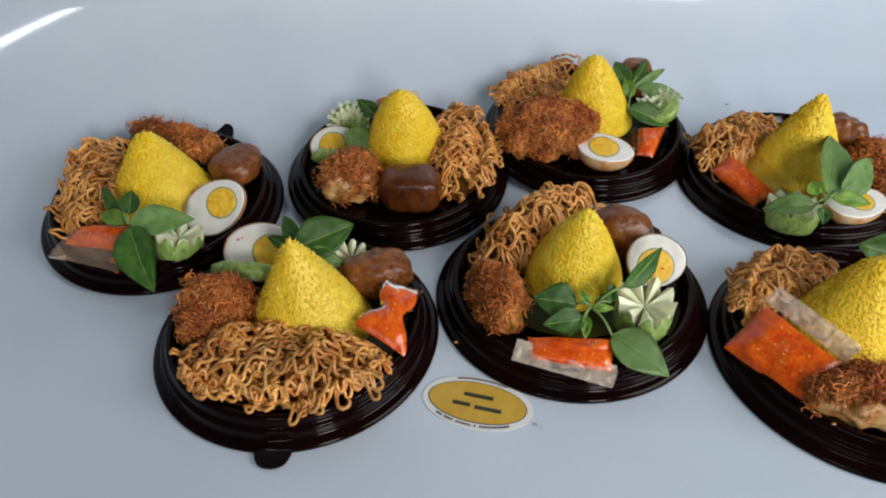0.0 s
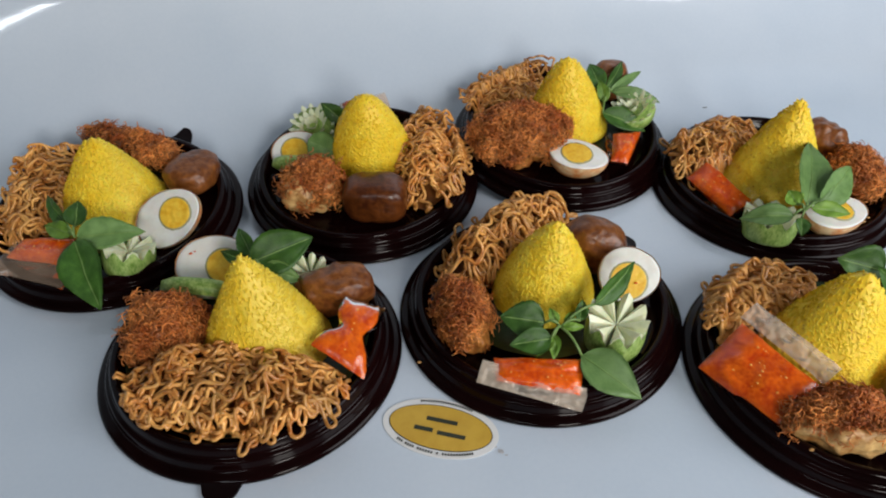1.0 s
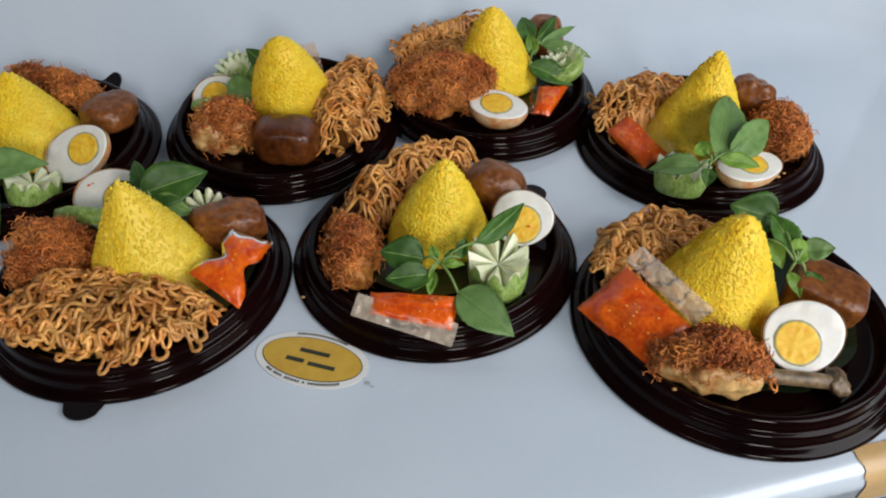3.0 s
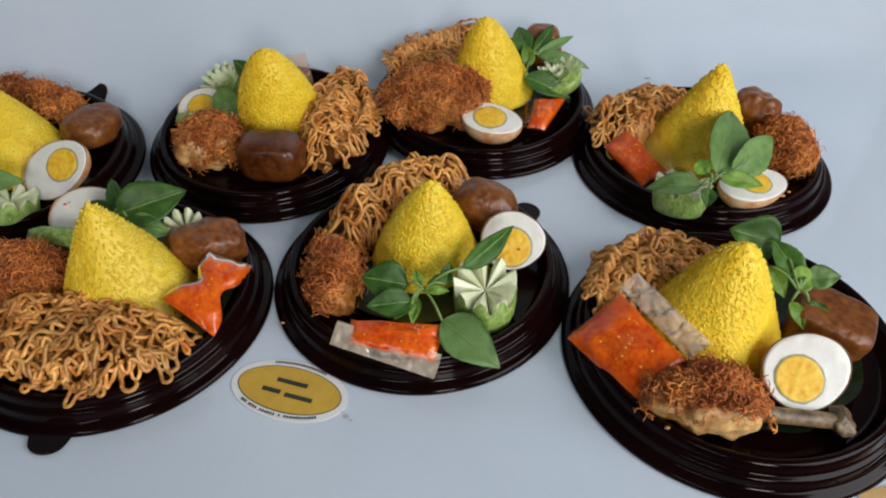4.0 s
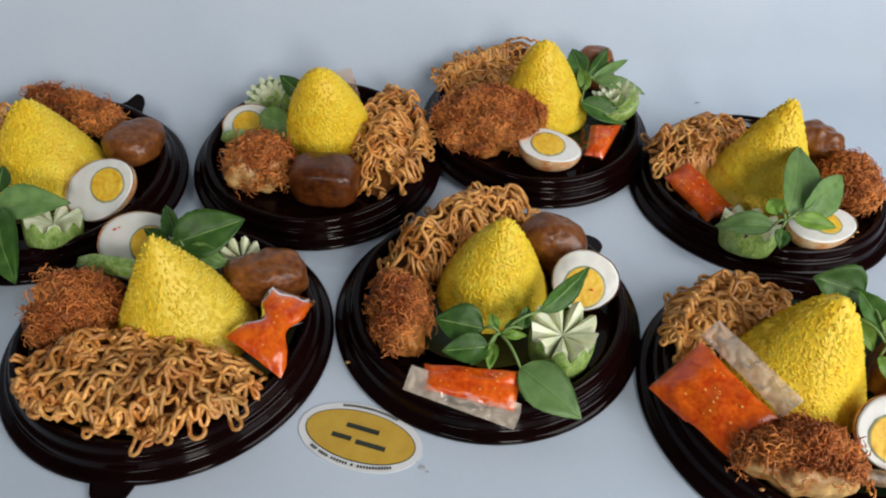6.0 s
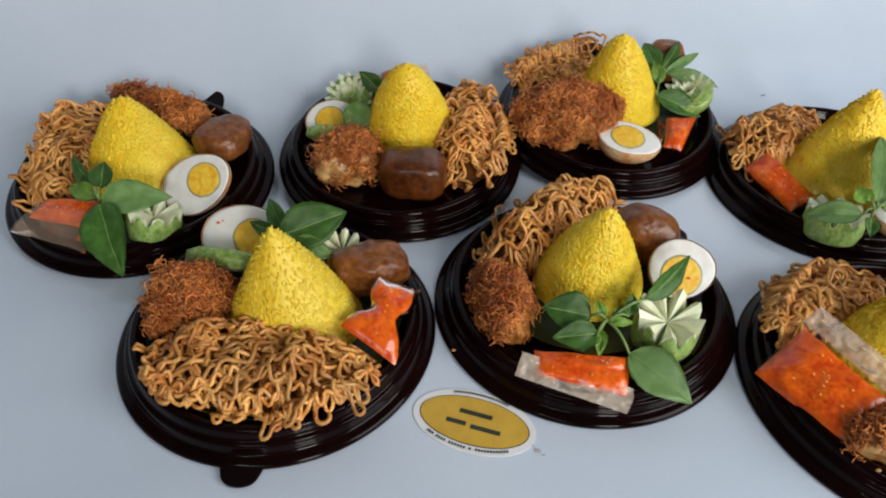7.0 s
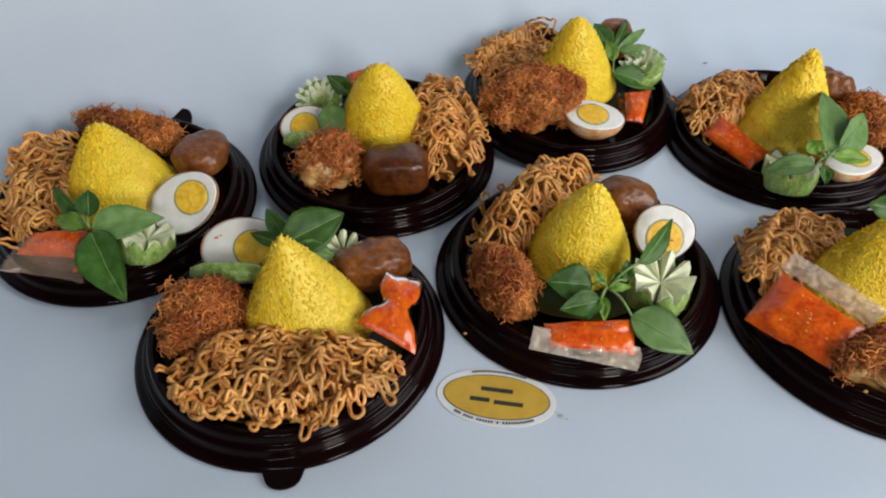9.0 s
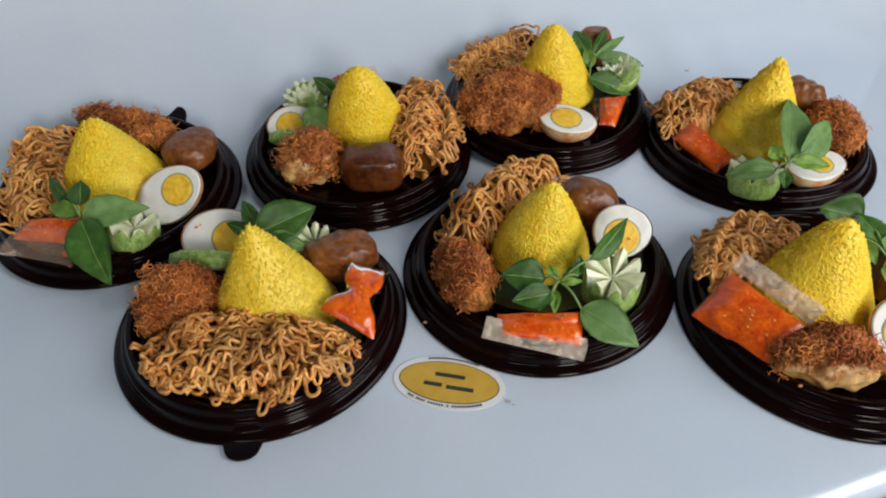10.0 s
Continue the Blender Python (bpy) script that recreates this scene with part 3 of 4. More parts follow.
def blade(start, tip, width, face, sag=0.15, fold=0.18, seed=0):
    """A leaf blade from start to tip, turned to face that way: folded on its midrib, veined and finely toothed."""
    a, b = Vector(start), Vector(tip)
    d = b - a
    ln = d.length
    n0 = Vector(face)
    n0 = (n0 - d * (n0.dot(d) / (ln * ln))).normalized()
    side = d.normalized().cross(n0)
    nu, nv = 16, 10
    verts, faces = [], []
    for layer in (0, 1):
        for i in range(nu + 1):
            s = i / nu
            w = width * 0.5 * (math.sin(math.pi * min(1, s ** 0.74 * 0.985 + 0.012)) ** 0.82 * (1 - 0.22 * s ** 3) if s < 0.999 else 0.01)
            mid = a + d * s + n0 * (ln * sag * (4 * s * (1 - s)) * 0.5)
            for j in range(nv + 1):
                q = 2 * j / nv - 1
                tooth = 1 + 0.035 * (i % 2) * (abs(q) > 0.95)
                vein = 0.0003 * math.sin(14 * s * math.pi - abs(q) * 5) * abs(q)
                wav = 0.0014 * noise.noise(Vector((s * 4 + seed, q * 2, seed)))
                verts.append(mid + side * (w * q * tooth) + n0 * (abs(q) ** 1.3 * w * fold * 2 + vein + wav - 0.0005 * (abs(q) < 0.12) - 0.0004 * layer))
    m = (nu + 1) * (nv + 1)
    for layer in (0, 1):
        for i in range(nu):
            for j in range(nv):
                q = (i * (nv + 1) + j, i * (nv + 1) + j + 1, (i + 1) * (nv + 1) + j + 1, (i + 1) * (nv + 1) + j)
                faces.append(tuple(x + layer * m for x in (q if layer else q[::-1])))
    for i in range(nu):
        for j in (0, nv):
            p, q = i * (nv + 1) + j, (i + 1) * (nv + 1) + j
            faces.append((p, q, q + m, p + m))
    ribs = [([verts[i * (nv + 1) + nv // 2] + n0 * 0.0001 for i in range(nu)], 0.00035 + 0.004 * width)]
    return (verts, faces), tubes(ribs, 5, 0.5)


def sprig(k, foot, leaves, label="green lemon basil sprig resting on the food"):
    """A basil sprig: leaves are (start, tip, width, face, material, sag)."""
    ob = thing("basil_sprig", foot, label, "herb", "basil garnishes")
    for i, (start, tip, width, face, mat, sag) in enumerate(leaves):
        lamina, rib = blade(start, tip, width, face, sag, seed=k * 3.3 + i)
        part("leaf", join(lamina, rib), [mat, STEM], ob, slots=[0] * len(lamina[1]) + [1] * len(rib[1]))
        f, s = Vector(foot), Vector(start)
        if (s - f).length > 0.004:
            pts = [f.lerp(s, q) + Vector((0, 0, 0.004 * math.sin(math.pi * q))) for q in np.linspace(0, 1, 7)]
            part("stem", tubes([(pts, 0.0009)], 6, 0.8), STEM, ob)
    return ob


def cucumber_flower(k, centre, radius=0.019, height=0.033, tilt=(0, -0.05, 1), petals=10, lift=0.0, label="cucumber piece carved into a flower"):
    """A cucumber piece: green skin wall cut into points, pale flesh with wedge petals round a sunken heart."""
    base = on_plate(k, *centre) + Vector((0, 0, lift))
    m3 = axes_of(tilt, (1, 0, 0))
    ob = thing("carved_cucumber", base, label, "cucumber", "cucumber garnishes")

    def put(r, a, z):
        return m3 @ Vector((r * math.cos(a), r * math.sin(a), z)) + base

    n = petals * 6
    edge = [abs(((i / 6.0) % 1.0) - 0.5) * 2 for i in range(n)]
    verts, faces = [], []
    rows = 8
    for j in range(rows + 1):
        for i in range(n):
            a = 2 * math.pi * i / n
            top = height * (0.62 + 0.38 * (1 - edge[i]))
            s = j / rows
            r = radius * (0.93 + 0.09 * math.sin(math.pi * s * 0.75)) * (1 + 0.02 * noise.noise(Vector((math.cos(a) * 4, math.sin(a) * 4, s * 3 + k))))
            verts.append(put(r, a, top * s))
    for j in range(rows):
        for i in range(n):
            faces.append((j * n + i, j * n + (i + 1) % n, (j + 1) * n + (i + 1) % n, (j + 1) * n + i))
    faces.append(tuple(range(n - 1, -1, -1)))
    part("skin", (verts, faces), CUC_SKIN, ob, "striped green skin")
    for p in range(petals):
        a0, aw = 2 * math.pi * (p + 0.5) / petals, math.pi / petals
        pv, pf = [], []
        rr = [0.03, 0.30, 0.60, 0.86, 1.0]
        for r in rr:
            z_top = height * (0.66 + 0.35 * r)
            z_low = height * (0.56 - 0.06 * r)
            w = aw * (0.96 - 0.10 * max(0.0, r - 0.86) / 0.14)
            for q, z in ((-1, z_low), (-0.6, z_low + 0.80 * (z_top - z_low)), (0, z_top), (0.6, z_low + 0.80 * (z_top - z_low)), (1, z_low)):
                pv.append(put(radius * r * (0.99 + 0.03 * (r == 1.0) * (1 - abs(q))), a0 + q * w, z))
        for j in range(len(rr) - 1):
            b = 5 * j
            pf += [(b + i, b + 5 + i, b + 6 + i, b + 1 + i) for i in range(4)]
        pf += [(0, 1, 2, 3, 4), (24, 23, 22, 21, 20)]
        part("petal", (pv, pf), CUC_FLESH, ob, smooth=False)
    return ob


def cucumber_bloom(k, centre, radius=0.019, tilt=(0, -0.5, 0.85), lift=0.004, petals=(9, 13, 15), label="cucumber carved into a pale many-petalled bloom"):
    """A carved bloom: a green cup with rings of thin pale petals that stand out of it."""
    base = on_plate(k, *centre) + Vector((0, 0, lift))
    m3 = axes_of(tilt, (1, 0, 0))
    ob = thing("carved_cucumber", base, label, "cucumber", "cucumber garnishes")
    rnd = random.Random(70 + k)

    def put(r, a, z):
        return m3 @ Vector((r * math.cos(a), r * math.sin(a), z)) + base

    n = 48
    cup = [(0.002, 0.0), (0.6, 0.0), (0.86, 0.25), (0.95, 0.6), (0.93, 0.85), (0.6, 0.8), (0.002, 0.75)]
    verts = [put(radius * r, 2 * math.pi * i / n, 0.018 * z) for r, z in cup for i in range(n)]
    faces = [(j * n + i, j * n + (i + 1) % n, (j + 1) * n + (i + 1) % n, (j + 1) * n + i) for j in range(len(cup) - 1) for i in range(n)]
    part("skin", (verts, faces), CUC_SKIN, ob, "green skin")
    for ring, count in enumerate(petals):
        for p in range(count):
            a = 2 * math.pi * (p + 0.5 * ring) / count + rnd.uniform(-0.06, 0.06)
            rise = (1.15, 0.75, 0.30)[ring] + rnd.uniform(-0.12, 0.12)
            ln = (0.008, 0.009, 0.009)[ring] * rnd.uniform(0.85, 1.15)
            r0 = radius * (0.15, 0.38, 0.62)[ring]
            w = 0.0030
            pv = []
            for s, f in ((0.0, 0.8), (0.45, 1.0), (0.85, 0.7), (1.0, 0.25)):
                r, z = r0 + ln * s * math.cos(rise), 0.0125 + ln * s * math.sin(rise) + 0.002 * s * s
                side = w * f / max(r, 0.003)
                pv += [put(r, a - side, z), put(r + 0.0004, a, z + 0.0011 * f), put(r, a + side, z), put(r - 0.0004, a, z - 0.0010 * f)]
            pf = [(4 * j + i, 4 * j + (i + 1) % 4, 4 * j + 4 + (i + 1) % 4, 4 * j + 4 + i) for j in range(3) for i in range(4)] + [(3, 2, 1, 0), (12, 13, 14, 15)]
            part("petal", (pv, pf), CUC_FLESH, ob, smooth=False)
    return ob


def cucumber_slice(k, centre, size, turn, tilt, lift=0.012):
    base = on_plate(k, *centre)
    m3 = axes_of(tilt, (math.cos(radians(turn)), math.sin(radians(turn)), 0))
    ob = thing("cucumber_slice", base, "slanted green cucumber slice beside the egg", "cucumber", "cucumber garnishes")
    n = 40
    ring = [(size[0] * math.cos(2 * math.pi * i / n), size[1] * math.sin(2 * math.pi * i / n)) for i in range(n)]

    def put(x, y, z):
        return m3 @ Vector((x, y, z)) + base + Vector((0, 0, lift))

    sv = [put(x * f, y * f, z) for f, z in ((0.72, -size[2]), (0.97, -size[2] * 0.5), (0.97, size[2] * 0.5), (0.72, size[2])) for x, y in ring]
    sf = [(j * n + i, j * n + (i + 1) % n, (j + 1) * n + (i + 1) % n, (j + 1) * n + i) for j in range(3) for i in range(n)]
    part("skin", (sv, sf), CUC_SKIN, ob, "green skin")
    fv = [put(x * 0.715, y * 0.715, z) for z in (-size[2] * 1.01, size[2] * 1.01) for x, y in ring]
    part("flesh", (fv, [tuple(range(n - 1, -1, -1)), tuple(range(n, 2 * n))]), CUC_FLESH, ob, "pale flesh")


def sachet(k, corners, thick, fill=(0.06, 0.94, 0.06, 0.94), seeds=40, hazy=False, pinch=0.0, label="small clear plastic sachet of red chilli sambal"):
    """A pillow of sambal in clear film. corners: four world places round the bag; fill: the share of it that the sauce takes."""
    c = [Vector(p) for p in corners]
    nrm = (c[1] - c[0]).cross(c[3] - c[0]).normalized()
    if nrm.z < 0:
        nrm = -nrm

    def spot(s, t, h):
        s = 0.5 + (s - 0.5) * (1 - pinch * math.exp(-((t - 0.50) / 0.17) ** 2))
        p = c[0].lerp(c[1], s).lerp(c[3].lerp(c[2], s), t)
        wr = 0.0013 * noise.noise(Vector((s * 6, t * 6, k * 5.1))) + 0.0004 * noise.noise(Vector((s * 30, t * 8, k)))
        return p + nrm * (h + wr)

    n = 22
    ob = thing("sambal_sachet", (c[0] + c[1] + c[2] + c[3]) / 4 - nrm * thick * 0.5, label, "sauce sachet", "sambal sachets")
    s0, s1, t0, t1 = fill

    def pillow(a0, a1, b0, b1, h, grow, pw):
        verts, faces = [], []
        for sign in (1, -1):
            for i in range(n + 1):
                for j in range(n + 1):
                    x, y = i / n, j / n
                    e = max(0.0, (1 - abs(2 * x - 1) ** 3.0) * (1 - abs(2 * y - 1) ** 3.0)) ** pw
                    verts.append(spot(a0 + (a1 - a0) * x, b0 + (b1 - b0) * y, sign * (h * e * (1 if sign > 0 else 0.6) + grow)))
        m = (n + 1) * (n + 1)
        for q in (0, 1):
            for i in range(n):
                for j in range(n):
                    f = (i * (n + 1) + j, (i + 1) * (n + 1) + j, (i + 1) * (n + 1) + j + 1, i * (n + 1) + j + 1)
                    faces.append(tuple(z + q * m for z in (f if q == 0 else f[::-1])))
        return verts, faces

    part("sambal", pillow(s0, s1, t0, t1, thick, 0.0003, 0.6), SAMBAL, ob, "orange-red chilli sauce")
    film = part("film", pillow(0, 1, 0, 1, thick * 0.9, 0.0009, 0.6), FILM_HAZY if hazy else FILM, ob, "clear plastic film")
    film.visible_shadow = False
    rnd = random.Random(40 + k)
    sv, sf = [], []
    gv, gf = sphere_grid(6, 4)
    for _ in range(seeds):
        x, y = rnd.uniform(0.15, 0.85), rnd.uniform(0.15, 0.85)
        e = max(0.0, (1 - abs(2 * x - 1) ** 3) * (1 - abs(2 * y - 1) ** 3)) ** 0.6
        p = spot(s0 + (s1 - s0) * x, t0 + (t1 - t0) * y, thick * e + 0.0004)
        b = len(sv)
        r = rnd.uniform(0.0003, 0.0010)
        sv += [p + Vector((v[0] * r, v[1] * r, v[2] * r * 0.5)) for v in gv]
        sf += [tuple(i + b for i in f) for f in gf]
    part("chilli_seeds", (sv, sf), SEED, ob, "pale chilli seeds", kind="stuff")
    return ob


def film_strip(ob, a, b, wide, face, hazy=True):
    """The folded empty end of a sachet: a crumpled strip of film from a to b."""
    a, b = Vector(a), Vector(b)
    d = (b - a)
    f = Vector(face).normalized()
    side = d.normalized().cross(f).normalized()
    n, m = 60, 12
    verts, faces = [], []
    for layer in (0, 1):
        for i in range(n + 1):
            for j in range(m + 1):
                s, q = i / n, j / m - 0.5
                wr = 0.0018 * noise.noise(Vector((s * 9, q * 5, 2.5))) + 0.0010 * noise.noise(Vector((s * 28, q * 7, 1.5)))
                verts.append(a + d * s + side * (wide * q) + f * (wr + 0.0022 * (0.25 - q * q) * 4 * (1 if layer == 0 else -0.3)))
    o = (n + 1) * (m + 1)
    for layer in (0, 1):
        for i in range(n):
            for j in range(m):
                q = (i * (m + 1) + j, (i + 1) * (m + 1) + j, (i + 1) * (m + 1) + j + 1, i * (m + 1) + j + 1)
                faces.append(tuple(x + layer * o for x in (q if layer else q[::-1])))
    strip = part("film_end", (verts, faces), FILM_WHITE if hazy else FILM, ob, "crumpled folded end of clear film")
    strip.visible_shadow = False


# ---- tray 1 ----
liner(1, 0.060, seed=1)
rice_cone(1, (-0.2430, 0.4850), 0.0465, (-0.2480, 0.4975, 0.0800), 0.85, 0.95, blunt=0.08, shoulder=1.05)
noodles(1, (-0.2990, 0.4910), (0.059, 0.032), 95, 0.021, 120, seed=1)
chicken(1, (-0.2500, 0.5510), (0.043, 0.0180, 0.0160), -19, -0.006, 900, MEAT_DARK, bare=(-0.95, -0.2, 0.1), label="dark fried chicken piece topped with spiced floss")
tofu(1, (-0.1830, 0.5120), (0.0205, 0.0235, 0.0145), -10, 2.5, label="smooth light brown braised tofu piece")
egg_half(1, (-0.1872, 0.4527, 0.034), (-0.12, -0.62, 0.75), (0.8, 0.3, 0.45), size=(0.0272, 0.0215, 0.0195), yolk=(0.0065, -0.001, 0.0138))
cucumber_flower(1, (-0.2120, 0.4170), 0.0190, 0.021, (0.15, 0.35, 1), 9)
sachet(1, [(-0.2990, 0.4360, 0.0270), (-0.3110, 0.4060, 0.0220), (-0.2500, 0.3890, 0.0190), (-0.2520, 0.4320, 0.0300)], 0.006, (0.0, 0.56, 0.08, 0.98), 14, True)
sprig(1, (-0.2460, 0.4220, 0.0400), [
    ((-0.2440, 0.4215, 0.0405), (-0.1945, 0.4265, 0.0410), 0.025, (0, -0.6, 0.8), LEAF_BACK, 0.14),
    ((-0.2450, 0.4190, 0.0390), (-0.2190, 0.3740, 0.0120), 0.032, (0.1, -0.75, 0.6), LEAF, 0.12),
    ((-0.2490, 0.4250, 0.0410), (-0.2740, 0.4370, 0.0400), 0.014, (0, -0.6, 0.8), LEAF_PALE, 0.1),
    ((-0.2490, 0.4330, 0.0420), (-0.2520, 0.4540, 0.0500), 0.017, (0.2, -0.9, 0.3), LEAF, 0.1),
    ((-0.2560, 0.4350, 0.0430), (-0.2790, 0.4620, 0.0500), 0.012, (-0.2, -0.8, 0.5), LEAF, 0.1),
    ((-0.2520, 0.4270, 0.0400), (-0.2640, 0.4410, 0.0460), 0.012, (-0.2, -0.8, 0.5), LEAF, 0.1)])

# ---- tray 2 ----
liner(2, 0.060, seed=2)
rice_cone(2, (-0.0330, 0.5480), 0.0365, (-0.0345, 0.5350, 0.0935), 0.68, 0.95, blunt=0.10, shoulder=1.5)
noodles(2, (0.0160, 0.5360), (0.067, 0.034), 95, 0.024, 140, seed=2)
chicken(2, (-0.0785, 0.4905), (0.0250, 0.0195, 0.0190), 10, 0.0, 800, MEAT_PALE, bare=(-0.75, -0.62, -0.1), free=0.72, rough=0.28, freq=60, label="pale fried chicken piece with floss on top")
tofu(2, (-0.0255, 0.4775), (0.0265, 0.0185, 0.0180), -5, 3.3, dark=True, rough=0.08, label="glossy dark brown braised tofu block")
egg_half(2, (-0.1000, 0.5450, 0.0345), (0.0, -0.6, 0.8), (0.9, 0.2, 0.35), size=(0.0215, 0.0170, 0.016), yolk=(-0.001, -0.001, 0.0130))
cucumber_bloom(2, (-0.0865, 0.5830), 0.0205, (-0.1, -0.45, 0.88), 0.002)
cucumber_slice(2, (-0.0950, 0.5270), (0.024, 0.010, 0.006), 0, (0.1, 0.8, 0.55), 0.010)
sprig(2, (-0.0692, 0.5446, 0.035), [
    ((-0.0870, 0.5410, 0.0460), (-0.0560, 0.5340, 0.0340), 0.026, (0, -0.85, 0.5), LEAF_BACK, 0.05),
    ((-0.0610, 0.5820, 0.0400), (-0.0800, 0.5880, 0.0560), 0.016, (0.3, -0.8, 0.5), LEAF, 0.25)])
sachet(2, [(-0.0680, 0.6200, 0.0360), (-0.0620, 0.5970, 0.0300), (-0.0120, 0.5920, 0.0300), (-0.0240, 0.6230, 0.0460)], 0.006, (0.02, 0.7, 0.05, 0.6), 12, True)

# ---- tray 3 ----
liner(3, 0.060, seed=3)
rice_cone(3, (0.1480, 0.5975), 0.0380, (0.1415, 0.5905, 0.0965), 0.80, 0.95, blunt=0.12, shoulder=1.25)
noodles(3, (0.1020, 0.6420), (0.061, 0.026), 38, 0.006, 125, seed=3)
chicken(3, (0.1000, 0.5600), (0.0405, 0.029, 0.0205), 14, 0.0, 3000, MEAT, label="large fried chicken piece buried in spiced floss")
egg_half(3, (0.1480, 0.5285, 0.0360), (0.05, -0.12, 1.0), (1, -0.30, -0.08), size=(0.0255, 0.0190, 0.0220), yolk=(-0.002, 0, 0.0146))
sachet(3, [(0.1780, 0.5660, 0.0330), (0.1740, 0.5330, 0.0250), (0.1920, 0.5275, 0.0240), (0.2150, 0.5750, 0.0290)], 0.006, (0.05, 0.97, 0.22, 0.97), 16)
cucumber_bloom(3, (0.2120, 0.5930), 0.0210, (-0.35, -0.20, 0.92), 0.010)
tofu(3, (0.1953, 0.6435), (0.018, 0.016, 0.020), 30, 2.6)
sprig(3, (0.1830, 0.6050, 0.0500), [
    ((0.1900, 0.6080, 0.0510), (0.2360, 0.6045, 0.0410), 0.013, (0.1, -0.6, 0.8), LEAF_BACK, 0.25),
    ((0.1890, 0.6100, 0.0520), (0.2240, 0.6410, 0.0550), 0.009, (0.2, -0.7, 0.7), LEAF_BACK, 0.15),
    ((0.1850, 0.6110, 0.0540), (0.2050, 0.6430, 0.0650), 0.012, (0.2, -0.9, 0.4), LEAF, 0.1),
    ((0.1790, 0.6060, 0.0550), (0.1720, 0.6380, 0.0650), 0.018, (0, -0.9, 0.45), LEAF, 0.1),
    ((0.1820, 0.5960, 0.0480), (0.1770, 0.6110, 0.0620), 0.012, (0, -0.9, 0.45), LEAF_PALE, 0.1),
    ((0.1770, 0.5810, 0.0450), (0.2170, 0.5740, 0.0290), 0.021, (0, -0.6, 0.8), LEAF, 0.15)])

# ---- tray 4 ----
liner(4, 0.0814, seed=4)
rice_cone(4, (-0.0930, 0.3430), 0.0450, (-0.1000, 0.3480, 0.0860), 0.92, 0.92, 0.0003, 3000, True, 0.02, (-0.00040, -0.00030), 1.08, label="smooth pointed cone of pale yellow rice")
noodles(4, (-0.1060, 0.2945), (0.077, 0.036), -4, 0.024, 185, seed=4, steps=(46, 95))
chicken(4, (-0.1590, 0.3410), (0.0225, 0.0190, 0.0190), 20, 0.0, 1500, MEAT, label="fried chicken piece covered all over in spiced floss")
egg_half(4, (-0.1390, 0.3990, 0.0340), (0.0, -0.62, 0.78), (0.95, 0.05, 0.20), size=(0.0275, 0.0195, 0.0190), yolk=(0.007, -0.004, 0.0136), flecks=((-0.015, 0.009, 0.0014), (-0.012, 0.010, 0.0008)))
cucumber_slice(4, (-0.1450, 0.3735), (0.027, 0.012, 0.006), -8, (0.1, 0.8, 0.55), 0.022)
cucumber_flower(4, (-0.0715, 0.3975), 0.014, 0.026, (0.2, -0.4, 1), 10)
tofu(4, (-0.0490, 0.3755), (0.0265, 0.0165, 0.0170), 10, 2.7, rough=0.22)
sachet(4, [(-0.0390, 0.3570, 0.0370), (-0.0130, 0.3580, 0.0250), (-0.0240, 0.3005, 0.0190), (-0.0590, 0.3190, 0.0330)], 0.0065, (0.01, 0.99, 0.01, 0.99), 8, pinch=0.45)
sprig(4, (-0.1040, 0.3840, 0.0480), [
    ((-0.1060, 0.3810, 0.0490), (-0.0650, 0.4040, 0.0520), 0.031, (0, -0.78, 0.62), LEAF, 0.08),
    ((-0.0990, 0.3800, 0.0440), (-0.0720, 0.3790, 0.0340), 0.018, (0, -0.7, 0.7), LEAF_BACK, 0.1),
    ((-0.1050, 0.3860, 0.0500), (-0.1180, 0.4090, 0.0570), 0.013, (0, -0.8, 0.55), LEAF, 0.1),
    ((-0.1080, 0.3820, 0.0480), (-0.1290, 0.3930, 0.0500), 0.010, (0, -0.7, 0.7), LEAF, 0.1)])

# ---- tray 5 ----
liner(5, 0.060, seed=5)
rice_cone(5, (0.1005, 0.3850), 0.0380, (0.1050, 0.3845, 0.0790), 0.85, 0.95, 0.0005, 3000, blunt=0.06, proud=(-0.0003, 0.0001), shoulder=1.30)
noodles(5, (0.0770, 0.4280), (0.064, 0.028), 40, 0.033, 140, seed=5)
chicken(5, (0.0420, 0.3510), (0.0270, 0.0150, 0.0155), -75, 0.0, 1200, MEAT, bare=(0.55, -0.8, 0.1), label="fried chicken piece covered in spiced floss")
tofu(5, (0.1410, 0.4150), (0.0245, 0.0175, 0.0215), -22, 2.4, tilt=(0.30, -0.1, 1), label="smooth wedge of brown braised tofu")
egg_half(5, (0.1600, 0.3790, 0.0330), (-0.05, -0.72, 0.69), (1, 0, 0), size=(0.0215, 0.0195, 0.018), yolk=(-0.001, -0.0045, 0.0142), flecks=((0.004, -0.006, 0.0014),))
cucumber_flower(5, (0.1410, 0.3335), 0.0195, 0.034, (0.0, -0.08, 1), 9)
bag = sachet(5, [(0.0580, 0.3120, 0.0250), (0.0590, 0.2960, 0.0220), (0.1120, 0.2840, 0.0205), (0.1180, 0.3090, 0.0250)], 0.005, (0.0, 1.0, 0.02, 0.98), 14)
film_strip(bag, (0.0495, 0.3030, 0.0235), (0.1135, 0.2820, 0.0190), 0.0150, (0.12, -0.65, 0.75))
